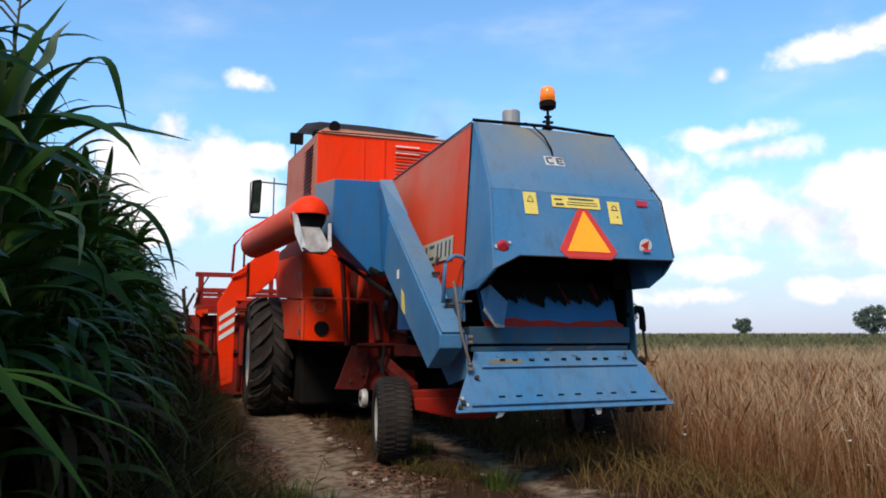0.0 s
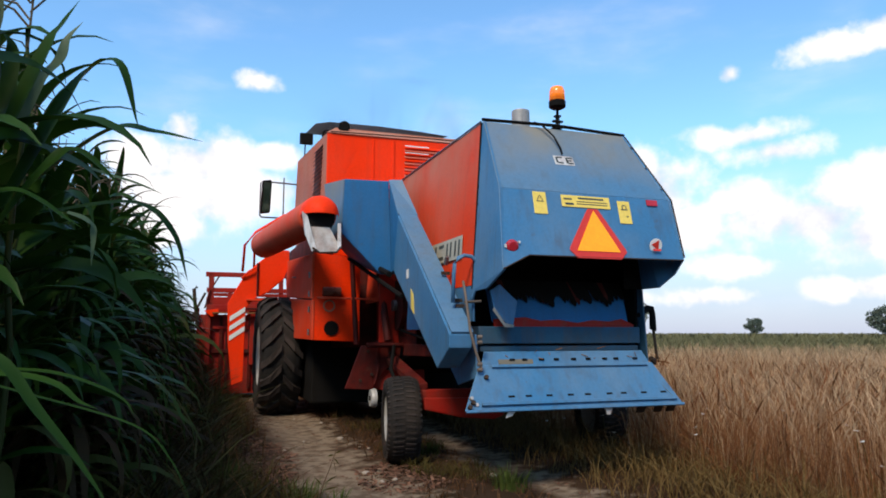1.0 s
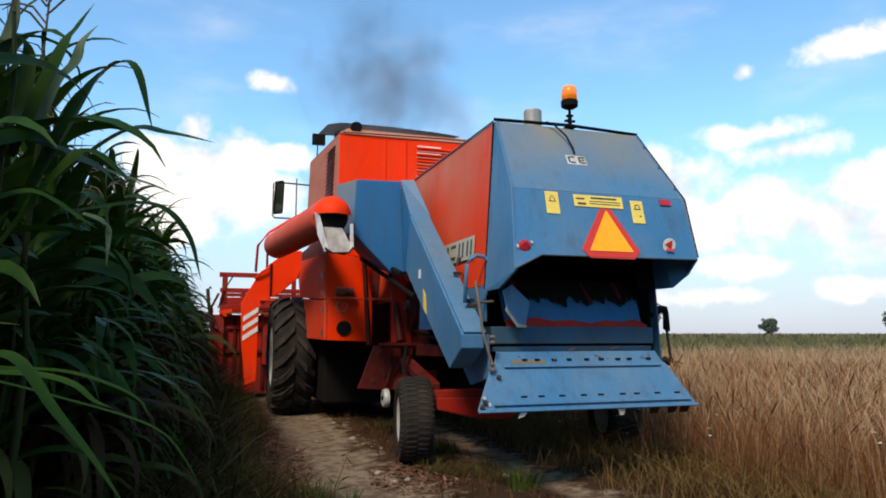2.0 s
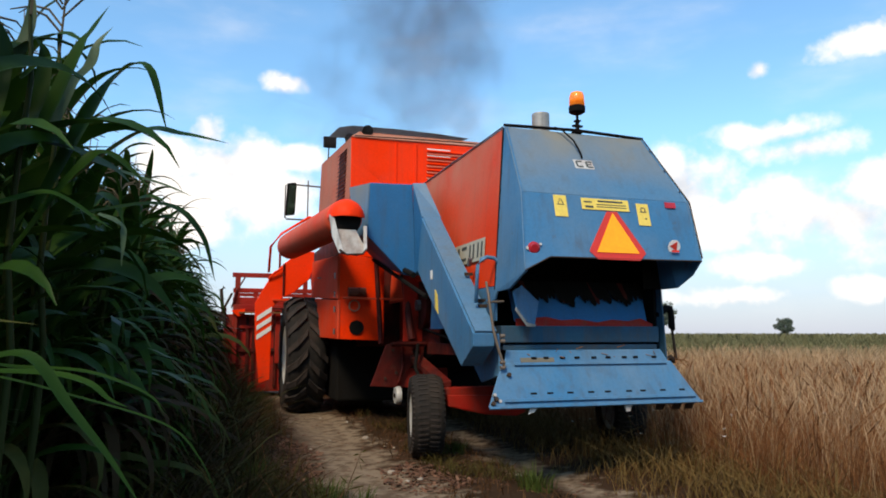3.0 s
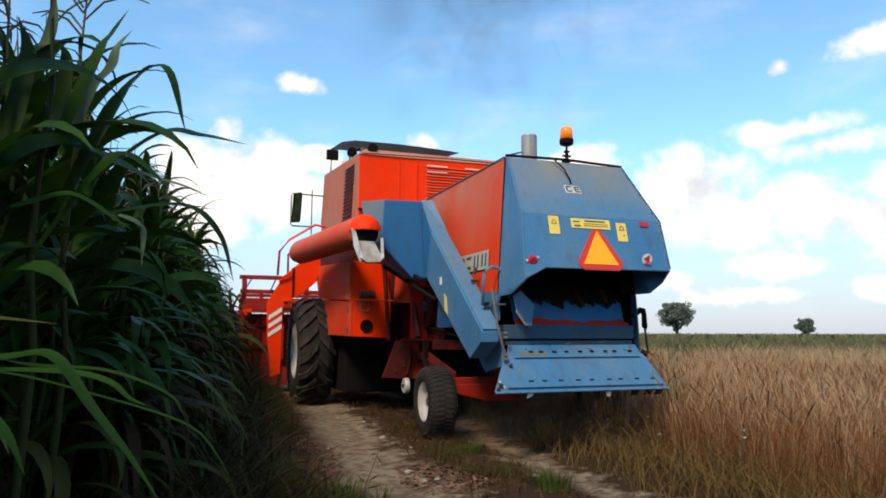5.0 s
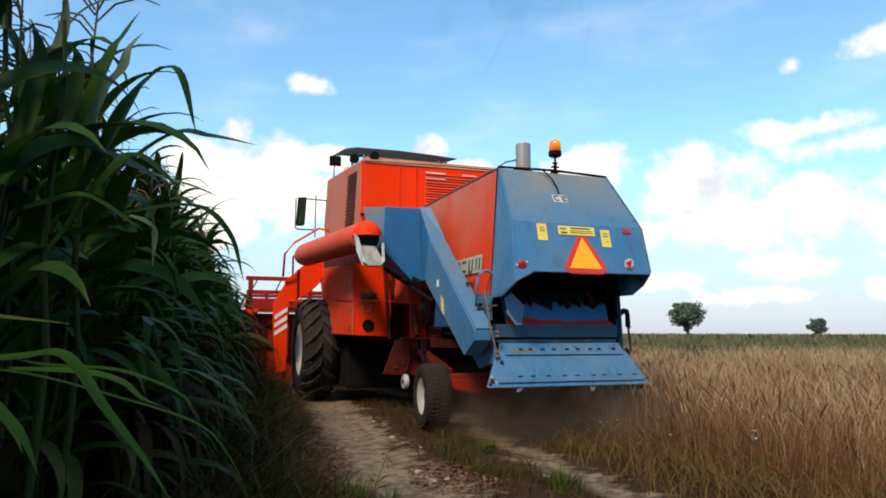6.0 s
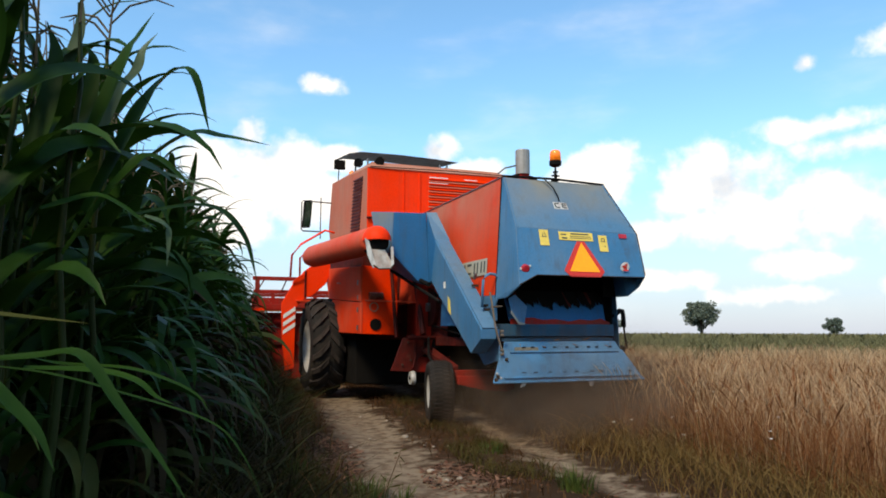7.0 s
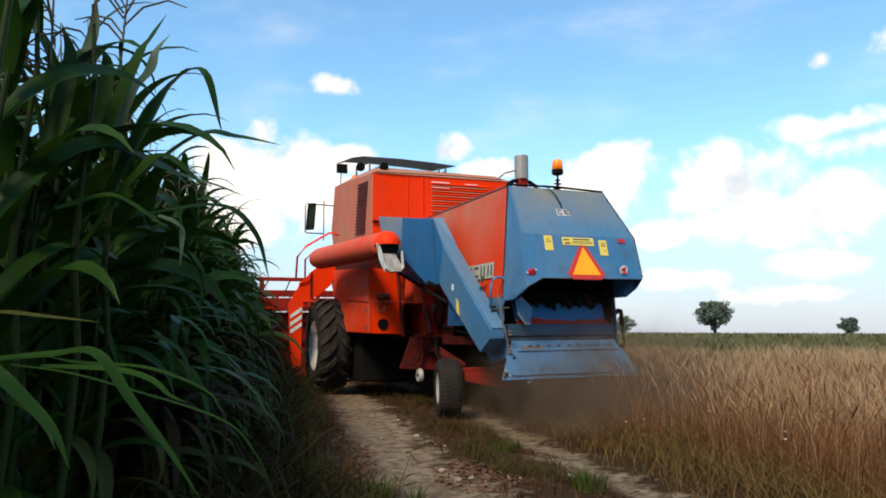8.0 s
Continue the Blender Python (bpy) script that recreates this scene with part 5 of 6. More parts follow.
def stalk_mesh(h):
    bm = B()
    pts, r = [], []
    for k in range(9):
        z = h * k / 8
        pts.append((0.012 * math.sin(k * 2.1), 0.012 * math.cos(k * 1.7), z - 0.03))
        r.append(0.016 * (1 - 0.65 * k / 8) * (1.15 if k % 2 else 1.0))
    return link_mesh("stalk", pipe(bm, pts, r, 7), M_STALK, True)


def tassel_mesh(seed):
    rng = random.Random(seed)
    bm = B()
    pipe(bm, [(0, 0, -0.05), (0.01, 0, 0.18), (0.02, 0.0, 0.34)], [0.005, 0.004, 0.002], 4)
    for k in range(6):
        a, z, L = rng.uniform(0, 6.28), rng.uniform(0.02, 0.14), rng.uniform(0.12, 0.20)
        d = Vector((math.cos(a), math.sin(a), 0))
        pipe(bm, [Vector((0, 0, z)), Vector((0, 0, z + L * 0.4)) + d * L * 0.35, Vector((0, 0, z + L * 0.55)) + d * L * 0.8, Vector((0, 0, z + L * 0.42)) + d * L * 1.15], [0.004, 0.0045, 0.004, 0.002], 4)
    return link_mesh("tassel", bm, M_TASSEL)


STALKS = [stalk_mesh(h) for h in (2.05, 2.2, 2.35)]
TASSELS = [tassel_mesh(s) for s in (5, 6, 7)]


def maize(x, y, rng, lean):
    hk = rng.randrange(3)
    size = 0.93 if y < -2.0 else 0.96 if y < 0.0 else 1.0
    h = (2.05, 2.2, 2.35)[hk]
    p = lane(x, y, rise(y))
    ob = empty("maize_plant", Matrix.Translation(p) @ pose(0, 0, 0, rng.uniform(-4, 4), lean + rng.uniform(-3, 3), 20) @ Matrix.Scale(size, 4), "tall green maize plant with arching leaves", "maize plant", "maize along the track")

    def piece(name, me, m):
        o = new(name, me)
        o.parent = ob
        o.matrix_basis = m
    piece("stalk", STALKS[hk], Matrix.Identity(4))
    base = rng.uniform(0, 180)
    count = 14
    for k in range(count):
        z = 0.25 + (h - 0.35) * k / (count - 1)
        turn = base + 180 * (k % 2) + rng.uniform(-35, 35)
        dry = z < (0.75 if y < -1.5 else 1.25) and rng.random() < 0.55
        me = LEAVES[7 if rng.random() < 0.5 else 9] if dry else LEAVES[rng.randrange(7) if rng.random() < 0.9 else 8]
        s = rng.uniform(0.85, 1.1) * (0.75 if k > count - 3 else 0.6 if k < 6 and y < -3.4 else 1.0)
        piece("leaf", me, pose(0, 0, z, rng.uniform(-12, 12), rng.uniform(-14, 14) - (22 if k > count - 4 else 0), turn) @ Matrix.Scale(s, 4))
    piece("tassel", TASSELS[rng.randrange(3)], pose(0, 0, h - 0.05, rng.uniform(-8, 8), rng.uniform(-8, 8), rng.uniform(0, 360)))


def maize_edge():
    rng = random.Random(11)
    y = -4.0
    while y < 5.0:
        maize(-3.49 + rng.uniform(-0.07, 0.07), y, rng, 2)
        y += rng.uniform(0.13, 0.20)
    y = -4.6
    while y < -0.5:
        maize(-4.08 + rng.uniform(-0.06, 0.06), y, rng, 2)
        y += rng.uniform(0.18, 0.26)


maize_edge()


def long_leaf(ob, pts, width, mat=None):
    """One long arching leaf through some points of the lane's frame, folded along its midrib."""
    base = ob.matrix_basis.inverted()
    p = [base @ lane(*q) for q in pts]
    p = [p[0] * 2 - p[1]] + p + [p[-1] * 2 - p[-2]]
    line = []
    for k in range(1, len(p) - 2):
        for j in range(6):
            u = j / 6
            line.append(0.5 * ((2 * p[k]) + (p[k + 1] - p[k - 1]) * u + (2 * p[k - 1] - 5 * p[k] + 4 * p[k + 1] - p[k + 2]) * u * u + (3 * p[k] - p[k - 1] - 3 * p[k + 1] + p[k + 2]) * u ** 3))
    line.append(p[-2])
    bm, rows, n = B(), [], len(line) - 1
    for k, q in enumerate(line):
        d = (line[min(k + 1, n)] - line[max(k - 1, 0)]).normalized()
        side = d.cross(Vector((0.25, -0.5, 1))).normalized()
        upv = side.cross(d)
        w = width * 0.5 * min(1.0, 0.6 + 2 * k / n) * max(0.03, 1 - (k / n) ** 2.4)
        rows.append([bm.verts.new(x) for x in (q - side * w + upv * 0.3 * w, q, q + side * w + upv * 0.3 * w)])
    for a, b in zip(rows, rows[1:]):
        bm.faces.new((a[0], a[1], b[1], b[0]))
        bm.faces.new((a[1], a[2], b[2], b[1]))
    part("leaf", bm, mat or M_LEAF, ob, smooth=True)


def leaning_maize():
    """Plants at the very edge whose long leaves reach over the verge."""
    lots = [
        (-3.24, -3.45, [([(-3.22, -3.46, 1.60), (-2.96, -3.59, 1.79), (-2.82, -3.67, 1.78), (-2.66, -3.76, 1.74)], 0.080),
                        ([(-3.20, -3.30, 1.55), (-2.89, -3.33, 1.60), (-2.75, -3.41, 1.49), (-2.69, -3.44, 1.31)], 0.040)]),
        (-3.26, -3.75, [([(-3.22, -3.70, 1.50), (-3.04, -3.73, 1.89), (-2.92, -3.79, 1.96), (-2.85, -3.78, 1.76)], 0.065),
                        ([(-3.25, -3.80, 1.35), (-3.08, -3.87, 1.59), (-3.0, -3.87, 1.65), (-2.87, -3.93, 1.54)], 0.06),
                        ([(-3.24, -3.74, 1.65), (-3.12, -3.78, 1.97), (-3.07, -3.80, 2.06), (-3.03, -3.82, 2.13)], 0.06)]),
        (-3.38, -3.90, [([(-3.51, -3.73, 2.18), (-3.40, -3.70, 2.11), (-3.30, -3.67, 2.06)], 0.030),
                        ([(-3.20, -3.64, 1.78), (-3.16, -3.63, 1.92), (-3.11, -3.62, 2.00), (-3.09, -3.62, 2.08), (-3.05, -3.61, 2.15)], 0.050),
                        ([(-3.30, -3.72, 1.94), (-3.27, -3.71, 2.08), (-3.27, -3.71, 2.22)], 0.045),
                        ([(-3.47, -3.93, 1.82), (-3.44, -3.92, 1.93), (-3.41, -3.91, 1.98), (-3.35, -3.89, 2.00)], 0.070),
                        ([(-3.27, -3.76, 1.89), (-3.21, -3.75, 1.96), (-3.15, -3.73, 1.97), (-3.12, -3.73, 1.95)], 0.035),
                        ([(-3.19, -3.79, 1.69), (-3.09, -3.77, 1.67), (-3.00, -3.76, 1.63), (-2.95, -3.75, 1.59)], 0.050),
                        ([(-3.07, -3.72, 1.66), (-2.97, -3.70, 1.63), (-2.85, -3.69, 1.60), (-2.77, -3.69, 1.57)], 0.030),
                        ([(-3.27, -3.97, 1.46), (-3.22, -3.96, 1.48), (-3.14, -3.94, 1.51), (-3.08, -3.92, 1.49), (-3.02, -3.91, 1.45), (-2.97, -3.91, 1.42)], 0.040),
                        ([(-3.02, -3.86, 1.47), (-2.97, -3.86, 1.45), (-2.95, -3.85, 1.42), (-2.95, -3.85, 1.32)], 0.030),
                        ([(-3.37, -3.84, 1.55), (-3.32, -3.83, 1.75), (-3.30, -3.82, 1.94), (-3.33, -3.83, 2.06)], 0.070),
                        ([(-3.30, -3.61, 1.77), (-3.26, -3.60, 1.85), (-3.25, -3.60, 2.03), (-3.30, -3.62, 2.10)], 0.060)]),
        (-3.30, -4.36, [([(-3.26, -4.44, 1.06), (-3.109, -4.485, 1.073), (-3.015, -4.523, 1.076), (-2.934, -4.558, 0.979), (-2.858, -4.576, 0.886), (-2.790, -4.589, 0.788)], 0.030),
                        ([(-3.22, -4.37, 1.05), (-3.10, -4.39, 1.032), (-2.968, -4.411, 0.996), (-2.770, -4.487, 0.937), (-2.696, -4.513, 0.870), (-2.644, -4.533, 0.768)], 0.008),
                        ([(-3.226, -4.587, 1.087), (-3.140, -4.662, 1.040), (-3.082, -4.675, 0.987), (-3.040, -4.684, 0.944), (-3.009, -4.686, 0.878)], 0.032),
                        ([(-3.25, -4.40, 1.10), (-3.165, -4.148, 1.047), (-2.982, -4.211, 1.035), (-2.870, -4.245, 1.002), (-2.807, -4.269, 0.968), (-2.782, -4.287, 0.932)], 0.015),
                        ([(-3.20, -4.25, 1.04), (-3.044, -4.222, 1.029), (-2.953, -4.256, 1.007), (-2.905, -4.269, 0.970), (-2.862, -4.274, 0.951)], 0.024),
                        ([(-3.24, -4.52, 1.15), (-3.148, -4.665, 1.156), (-3.057, -4.689, 1.148), (-2.963, -4.716, 1.139)], 0.017)]),
    ]
    for k, (x, y, leaves) in enumerate(lots):
        ob = empty("maize_plant", Matrix.Translation(lane(x, y, 0)), "maize plant with long leaves over the verge", "maize plant", "maize along the track")
        st = new("stalk", STALKS[1])
        st.parent = ob
        for pts, w in leaves:
            long_leaf(ob, pts, w, M_LEAF_YELLOW if w == 0.017 else M_PALE_LEAF if w in (0.05, 0.045, 0.03) and y > -4.0 else None)
        ts = new("tassel", TASSELS[k % 3])
        ts.parent = ob
        ts.matrix_basis = pose(0, 0, 2.15)


leaning_maize()


def strips(name, rows, mat, label, category):
    """One mesh of many leaf strips; rows of (points left, points right) arrays, each blade one island."""
    verts, faces, count = [], [], 0
    for left, right in rows:
        n = len(left)
        for a, b in zip(left, right):
            verts.append(a)
            verts.append(b)
        for k in range(n - 1):
            i = count + 2 * k
            faces.append((i, i + 1, i + 3, i + 2))
        count += 2 * n
    me = bpy.data.meshes.new(name)
    me.from_pydata(verts, [], faces)
    me.materials.append(mat)
    ob = new(name, me)
    return tagged(ob, label, category, kind="stuff")


def maize_mass():
    """The rows farther in and farther on, too many to count."""
    rng = np.random.default_rng(3)
    rows, tass, stems = [], [], []
    spots = []
    for r in range(0, 9):
        x = -3.49 - 0.45 * r
        lo = 5.0 if r == 0 else -4.1
        for y in np.arange(lo, 46 if r < 5 else 25, 0.21 if r < 3 else 0.30):
            if y > 18 and rng.random() < 0.35:
                continue
            spots.append((x + rng.uniform(-0.08, 0.08), y + rng.uniform(-0.07, 0.07)))
    # Unseen rows beside and behind the camera, added; they also shade the verge.
    for r in range(0, 6):
        for y in np.arange(-13, -4.9, 0.28):
            spots.append((-4.2 - 0.6 * r + rng.uniform(-0.1, 0.1), y))
    for x, y in spots:
        h = rng.uniform(2.0, 2.4) * (0.91 if y < -1.5 else 0.95 if y < 0.5 else 1.0)
        base = rng.uniform(0, math.pi)
        o = lane(x, y, rise(y))
        for k in range(11):
            z = 0.2 + (h - 0.3) * k / 10
            a = base + math.pi * (k % 2) + rng.uniform(-0.6, 0.6)
            L, w = rng.uniform(0.55, 0.95), rng.uniform(0.065, 0.105)
            lift, droop = rng.uniform(0.7, 1.3), rng.uniform(1.4, 2.8)
            d, s = Vector((math.cos(a), math.sin(a), 0)), Vector((-math.sin(a), math.cos(a), 0))
            p, ang, left, right = Vector((0, 0, z)), lift, [], []
            for q in range(6):
                ww = w * (0.5, 1.0, 0.95, 0.75, 0.45, 0.05)[q] / 2
                left.append(o + p - s * ww)
                right.append(o + p + s * ww)
                p = p + (d * math.cos(ang) + Vector((0, 0, math.sin(ang)))) * L / 5
                ang -= droop / 5 * (0.6 + q * 0.2)
            rows.append((left, right))
        top = o + Vector((0, 0, h))
        for k in range(6):
            a = rng.uniform(0, 6.28)
            d = Vector((math.cos(a), math.sin(a), 0)) * rng.uniform(0.03, 0.16)
            e = top + d + Vector((0, 0, rng.uniform(0.1, 0.3)))
            s = Vector((-math.sin(a), math.cos(a), 0)) * 0.005
            tass.append(([top - s, e - s], [top + s, e + s]))
        stems.append(([o + Vector((-0.012, 0, 0)), top + Vector((-0.006, 0, 0))], [o + Vector((0.012, 0, 0)), top + Vector((0.006, 0, 0))]))
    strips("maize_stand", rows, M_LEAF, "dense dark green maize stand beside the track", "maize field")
    strips("maize_tops", tass, M_TASSEL, "brown drooping maize tassels", "maize field")
    strips("maize_stems", stems, M_STALK, "dark green maize stalks", "maize field")


maize_mass()


def blades(name, spots, mat, label, category, seed, hmin, hmax, width, bend, ear=0.0, tall=None):
    """Grass: each blade a bent tapering strip, with an ear on top if asked."""
    rng = np.random.default_rng(seed)
    n = len(spots)
    spots = np.asarray(spots)
    h = rng.uniform(hmin, hmax, n) * (1.0 if tall is None else tall)
    a = rng.uniform(0, 2 * math.pi, n)
    lean = bend * h * rng.uniform(0.2, 1.0, n)
    ca, sa_ = np.cos(a), np.sin(a)
    v = rng.uniform(0, 2 * math.pi, n)
    sx, sy = np.cos(v) * width / 2, np.sin(v) * width / 2
    levels = [(0.0, 1.0), (0.45, 0.9), (0.8, 0.6), (1.0, 0.12)]
    if ear:
        levels = [(0.0, 1.0), (0.6, 0.8), (0.80, 0.7), (0.86, 2.5), (0.95, 2.0), (1.0, 0.3)]
    m = len(levels)
    verts = np.zeros((n, 2 * m, 3))
    for k, (s, w) in enumerate(levels):
        px, py = spots[:, 0] + ca * lean * s * s, spots[:, 1] + sa_ * lean * s * s
        pz = spots[:, 2] + h * s * (1 - 0.25 * bend * s)
        verts[:, 2 * k] = np.stack([px - sx * w, py - sy * w, pz], 1)
        verts[:, 2 * k + 1] = np.stack([px + sx * w, py + sy * w, pz], 1)
    q = np.array([[2 * k, 2 * k + 1, 2 * k + 3, 2 * k + 2] for k in range(m - 1)])
    faces = (q[None] + (np.arange(n) * 2 * m)[:, None, None]).reshape(-1, 4)
    me = bpy.data.meshes.new(name)
    me.vertices.add(n * 2 * m)
    me.vertices.foreach_set("co", verts.ravel())
    me.loops.add(faces.size)
    me.loops.foreach_set("vertex_index", faces.ravel())
    me.polygons.add(len(faces))
    me.polygons.foreach_set("loop_start", np.arange(0, faces.size, 4))
    me.update(calc_edges=True)
    me.materials.append(mat)
    return tagged(new(name, me), label, category, kind="stuff")


def scatter(seed, n, x0, x1, y0, y1, keep=None):
    """Spots in the lane's frame, given in the world; keep(x, y, chance) thins them."""
    rng = np.random.default_rng(seed)
    out = []
    for x, y, c in zip(rng.uniform(x0, x1, n), rng.uniform(y0, y1, n), rng.uniform(0, 1, n)):
        if keep is None or keep(x, y, c):
            p = lane(x, y, bumpy(x, y) - 0.01)
            out.append((p.x, p.y, p.z))
    return out


def patchy(x, y, s=0.8):
    return 0.5 + 0.5 * noise.noise(Vector((x * s, y * s, 4.2)))


def on_litter(x, y, c):
    """Two patches where dead leaves cover the soil and little grows."""
    return min(math.hypot((x + 2.02) / 0.28, (y - 0.55) / 1.15), math.hypot((x + 1.10) / 0.32, (y + 0.65) / 0.55)) < 1.0 + 0.5 * (patchy(x, y, 2.5) - 0.5) and c > 0.04


EDGE = 0.95      # where the tall dry grass begins beside the track


def tall_ok(x, y, c):
    w = LANE @ Vector((x, y, 0))
    return w.y < 17.5 + 1.5 * patchy(x, y) and x > EDGE + 0.5 * (patchy(x, y, 1.3) - 0.5) + 0.25 * c and c < 1.25 - 0.05 * max(0.0, w.y - 6)


def uneven(spots, lo, hi):
    """Heights that rise and sink in drifts across the field."""
    return np.array([lo + (hi - lo) * min(1.0, max(0.0, 0.5 + 0.9 * noise.noise(Vector((p[0] * 0.55, p[1] * 0.55, 2.3))) + 0.35 * noise.noise(Vector((p[0] * 2.2, p[1] * 2.2, 7.1))))) for p in spots])


DRY, EARS = scatter(1, 230000, 0.7, 16, -10, 17, tall_ok), scatter(2, 120000, 0.9, 20, -10, 17, tall_ok)
blades("dry_grass", DRY, M_STRAW, "tall dry brown grass beside the track", "dry grass", 21, 0.36, 0.95, 0.0030, 0.62, tall=uneven(DRY, 0.78, 1.08))
blades("grain_ears", EARS, M_STRAW_PALE, "pale ripe grain stalks with ears", "grain", 22, 0.60, 1.0, 0.0019, 0.46, ear=1.0, tall=uneven(EARS, 0.84, 1.07))
blades("rusty_weeds", scatter(3, 56000, 0.75, 9, -10, 6, lambda x, y, c: tall_ok(x, y, c) and c < 1.5 * patchy(x, y, 0.9) - 0.2), M_RUST, "rust-brown dried weeds", "weeds", 23, 0.2, 0.72, 0.006, 1.0)
blades("dock_seed_heads", scatter(15, 9000, 1.1, 7, -4.5, 6, lambda x, y, c: tall_ok(x, y, c) and c < 2.2 * patchy(x + 9, y, 0.7) - 0.95), M_RUST, "rust-orange seed heads of weeds among the grain", "weeds", 37, 0.45, 0.92, 0.006, 0.5, ear=1.0)
blades("verge_grass", scatter(4, 36000, -3.9, -1.95, -11, 16, lambda x, y, c: c < 0.25 + (-1.95 - x) * 1.3 and not on_litter(x, y, c)), M_GRASS, "shaggy green and brown verge grass", "grass", 24, 0.08, 0.40, 0.007, 1.0)
blades("verge_weeds", scatter(9, 2000, -3.4, -2.35, -3.6, 15, lambda x, y, c: c < 0.25 + (-2.35 - x) * 0.9), M_GRASS, "rank dark weeds and hanging leaves at the maize foot", "weeds", 29, 0.35, 0.85, 0.018, 1.1)
blades("verge_brown", scatter(10, 6500, -3.4, -2.35, -3.6, 14, lambda x, y, c: c < 0.15 + (-2.35 - x) * 0.9), M_LEAF_DRY, "withered brown leaves at the maize foot", "weeds", 30, 0.2, 0.80, 0.014, 1.1)
blades("verge_rust", scatter(12, 12000, -3.5, -1.9, -11, 12, lambda x, y, c: c < 1.3 * patchy(x, y, 1.1) - 0.1 and not on_litter(x, y, c)), M_DEAD, "reddish withered growth in the verge", "weeds", 33, 0.06, 0.38, 0.008, 1.2)
blades("verge_straw", scatter(5, 1400, -3.3, -2.3, -4.5, 14, lambda x, y, c: c < 0.3 + (-1.9 - x) * 0.6), M_STRAW, "dry brown stems in the verge", "dry grass", 25, 0.12, 0.60, 0.005, 0.9)
blades("track_grass", scatter(6, 24000, -1.15, 0.95, -11, 9, lambda x, y, c: abs(x + 0.04) > 0.20 + 0.1 * c and c < 1.5 * patchy(x, y, 1.6) - 0.40 + 0.5 * max(0.0, x) and not on_litter(x, y, c)), M_DEAD, "short browned grass between the ruts", "grass", 26, 0.03, 0.16, 0.008, 1.0)
blades("edge_grass", scatter(7, 17000, 0.10, 1.5, -11, 8, lambda x, y, c: c < 0.2 + 0.6 * x), M_OLIVE, "olive grass at the field edge", "grass", 27, 0.08, 0.30, 0.007, 1.0)
blades("arching_grass", scatter(11, 11500, 0.35, 2.4, -11, 6, lambda x, y, c: c < 1.6 * patchy(x, y, 1.4) - 0.35 and c < 2.3 - x), M_OLIVE, "arching olive grass tufts at the field edge", "grass", 34, 0.20, 0.58, 0.006, 1.25)
blades("straw_litter", scatter(8, 17000, -2.5, 0.6, -11, 7, lambda x, y, c: c < patchy(x, y, 2.0) + (0.45 if x < -1.7 else -0.1)), M_LITTER, "brown dead leaf litter on the soil", "litter", 28, 0.012, 0.05, 0.026, 3.0)

blades("leaf_litter", scatter(13, 5200, -2.45, -0.75, -1.4, 2.0, lambda x, y, c: on_litter(x, y, c + 0.05)), M_LITTER, "pale reddish dead leaves heaped beside the rut", "litter", 35, 0.02, 0.07, 0.030, 2.6)
blades("centre_tufts", scatter(14, 9000, -0.95, -0.25, -1.0, 6.0, lambda x, y, c: c < 2.4 * patchy(x + 3, y, 2.2) - 1.1), M_GRASS, "green and brown grass tufts along the middle of the track", "grass", 36, 0.04, 0.19, 0.006, 1.1)


def green_tufts():
    """Single fresh tufts beside the ruts."""
    rng = random.Random(63)
    for x, y, r, h, n in ((-0.42, -1.25, 0.16, 0.20, 150), (-1.92, -1.10, 0.17, 0.17, 130), (-1.70, -1.20, 0.08, 0.14, 50), (-0.52, 0.40, 0.14, 0.14, 90), (-2.42, -0.75, 0.10, 0.30, 60), (-2.35, 3.2, 0.16, 0.40, 110)):
        rows = []
        o = lane(x, y, bumpy(x, y) - 0.01)
        for _ in range(n):
            a, q = rng.uniform(0, 6.28), r * math.sqrt(rng.random())
            d = Vector((math.cos(a), math.sin(a), 0))
            side = Vector((-d.y, d.x, 0)) * rng.uniform(0.002, 0.005)
            foot, tall, lean = d * q, h * rng.uniform(0.45, 1.1), rng.uniform(0.1, 0.6)
            pts = [foot + d * lean * tall * u * u + Vector((0, 0, tall * u * (1 - 0.25 * lean * u))) for u in (0.0, 0.4, 0.75, 1.0)]
            rows.append(([p - side * w for p, w in zip(pts, (1, 0.9, 0.6, 0.1))], [p + side * w for p, w in zip(pts, (1, 0.9, 0.6, 0.1))]))
        ob = strips("grass_tuft", rows, M_TUFT, "fresh green grass tuft beside the wheel rut", "grass tuft")
        ob.matrix_basis = Matrix.Translation(o)


green_tufts()


def lone_weed():
    """A thin dry stem with a few narrow leaves that stands in the rut."""
    ob = empty("weed", Matrix.Translation(lane(-1.79, -1.0, bumpy(-1.79, -1.0))), "thin dark weed standing alone in the sandy rut", "weed")
    stem = part("stem", pipe(B(), [(0, 0, -0.02), (0.03, 0.02, 0.10), (0.075, 0.04, 0.22), (0.105, 0.05, 0.31), (0.11, 0.05, 0.34)], [0.004, 0.0035, 0.003, 0.002, 0.0015], 5), M_DEAD, ob)
    for z, x, dx, dz in ((0.28, 0.095, 0.045, -0.05), (0.30, 0.10, -0.05, -0.01), (0.31, 0.105, 0.05, 0.02), (0.27, 0.09, 0.03, -0.10), (0.10, 0.03, 0.10, 0.06), (0.08, 0.025, -0.07, 0.07), (0.05, 0.01, 0.13, 0.03)):
        part("leaf", solid(B(), [(x, 0.045, z), (x + dx * 0.5, 0.04, z + dz * 0.5 + 0.010), (x + dx, 0.04, z + dz), (x + dx * 0.5, 0.04, z + dz * 0.5 - 0.004)], (0, 0.002, 0)), M_GRASS, ob)


lone_weed()


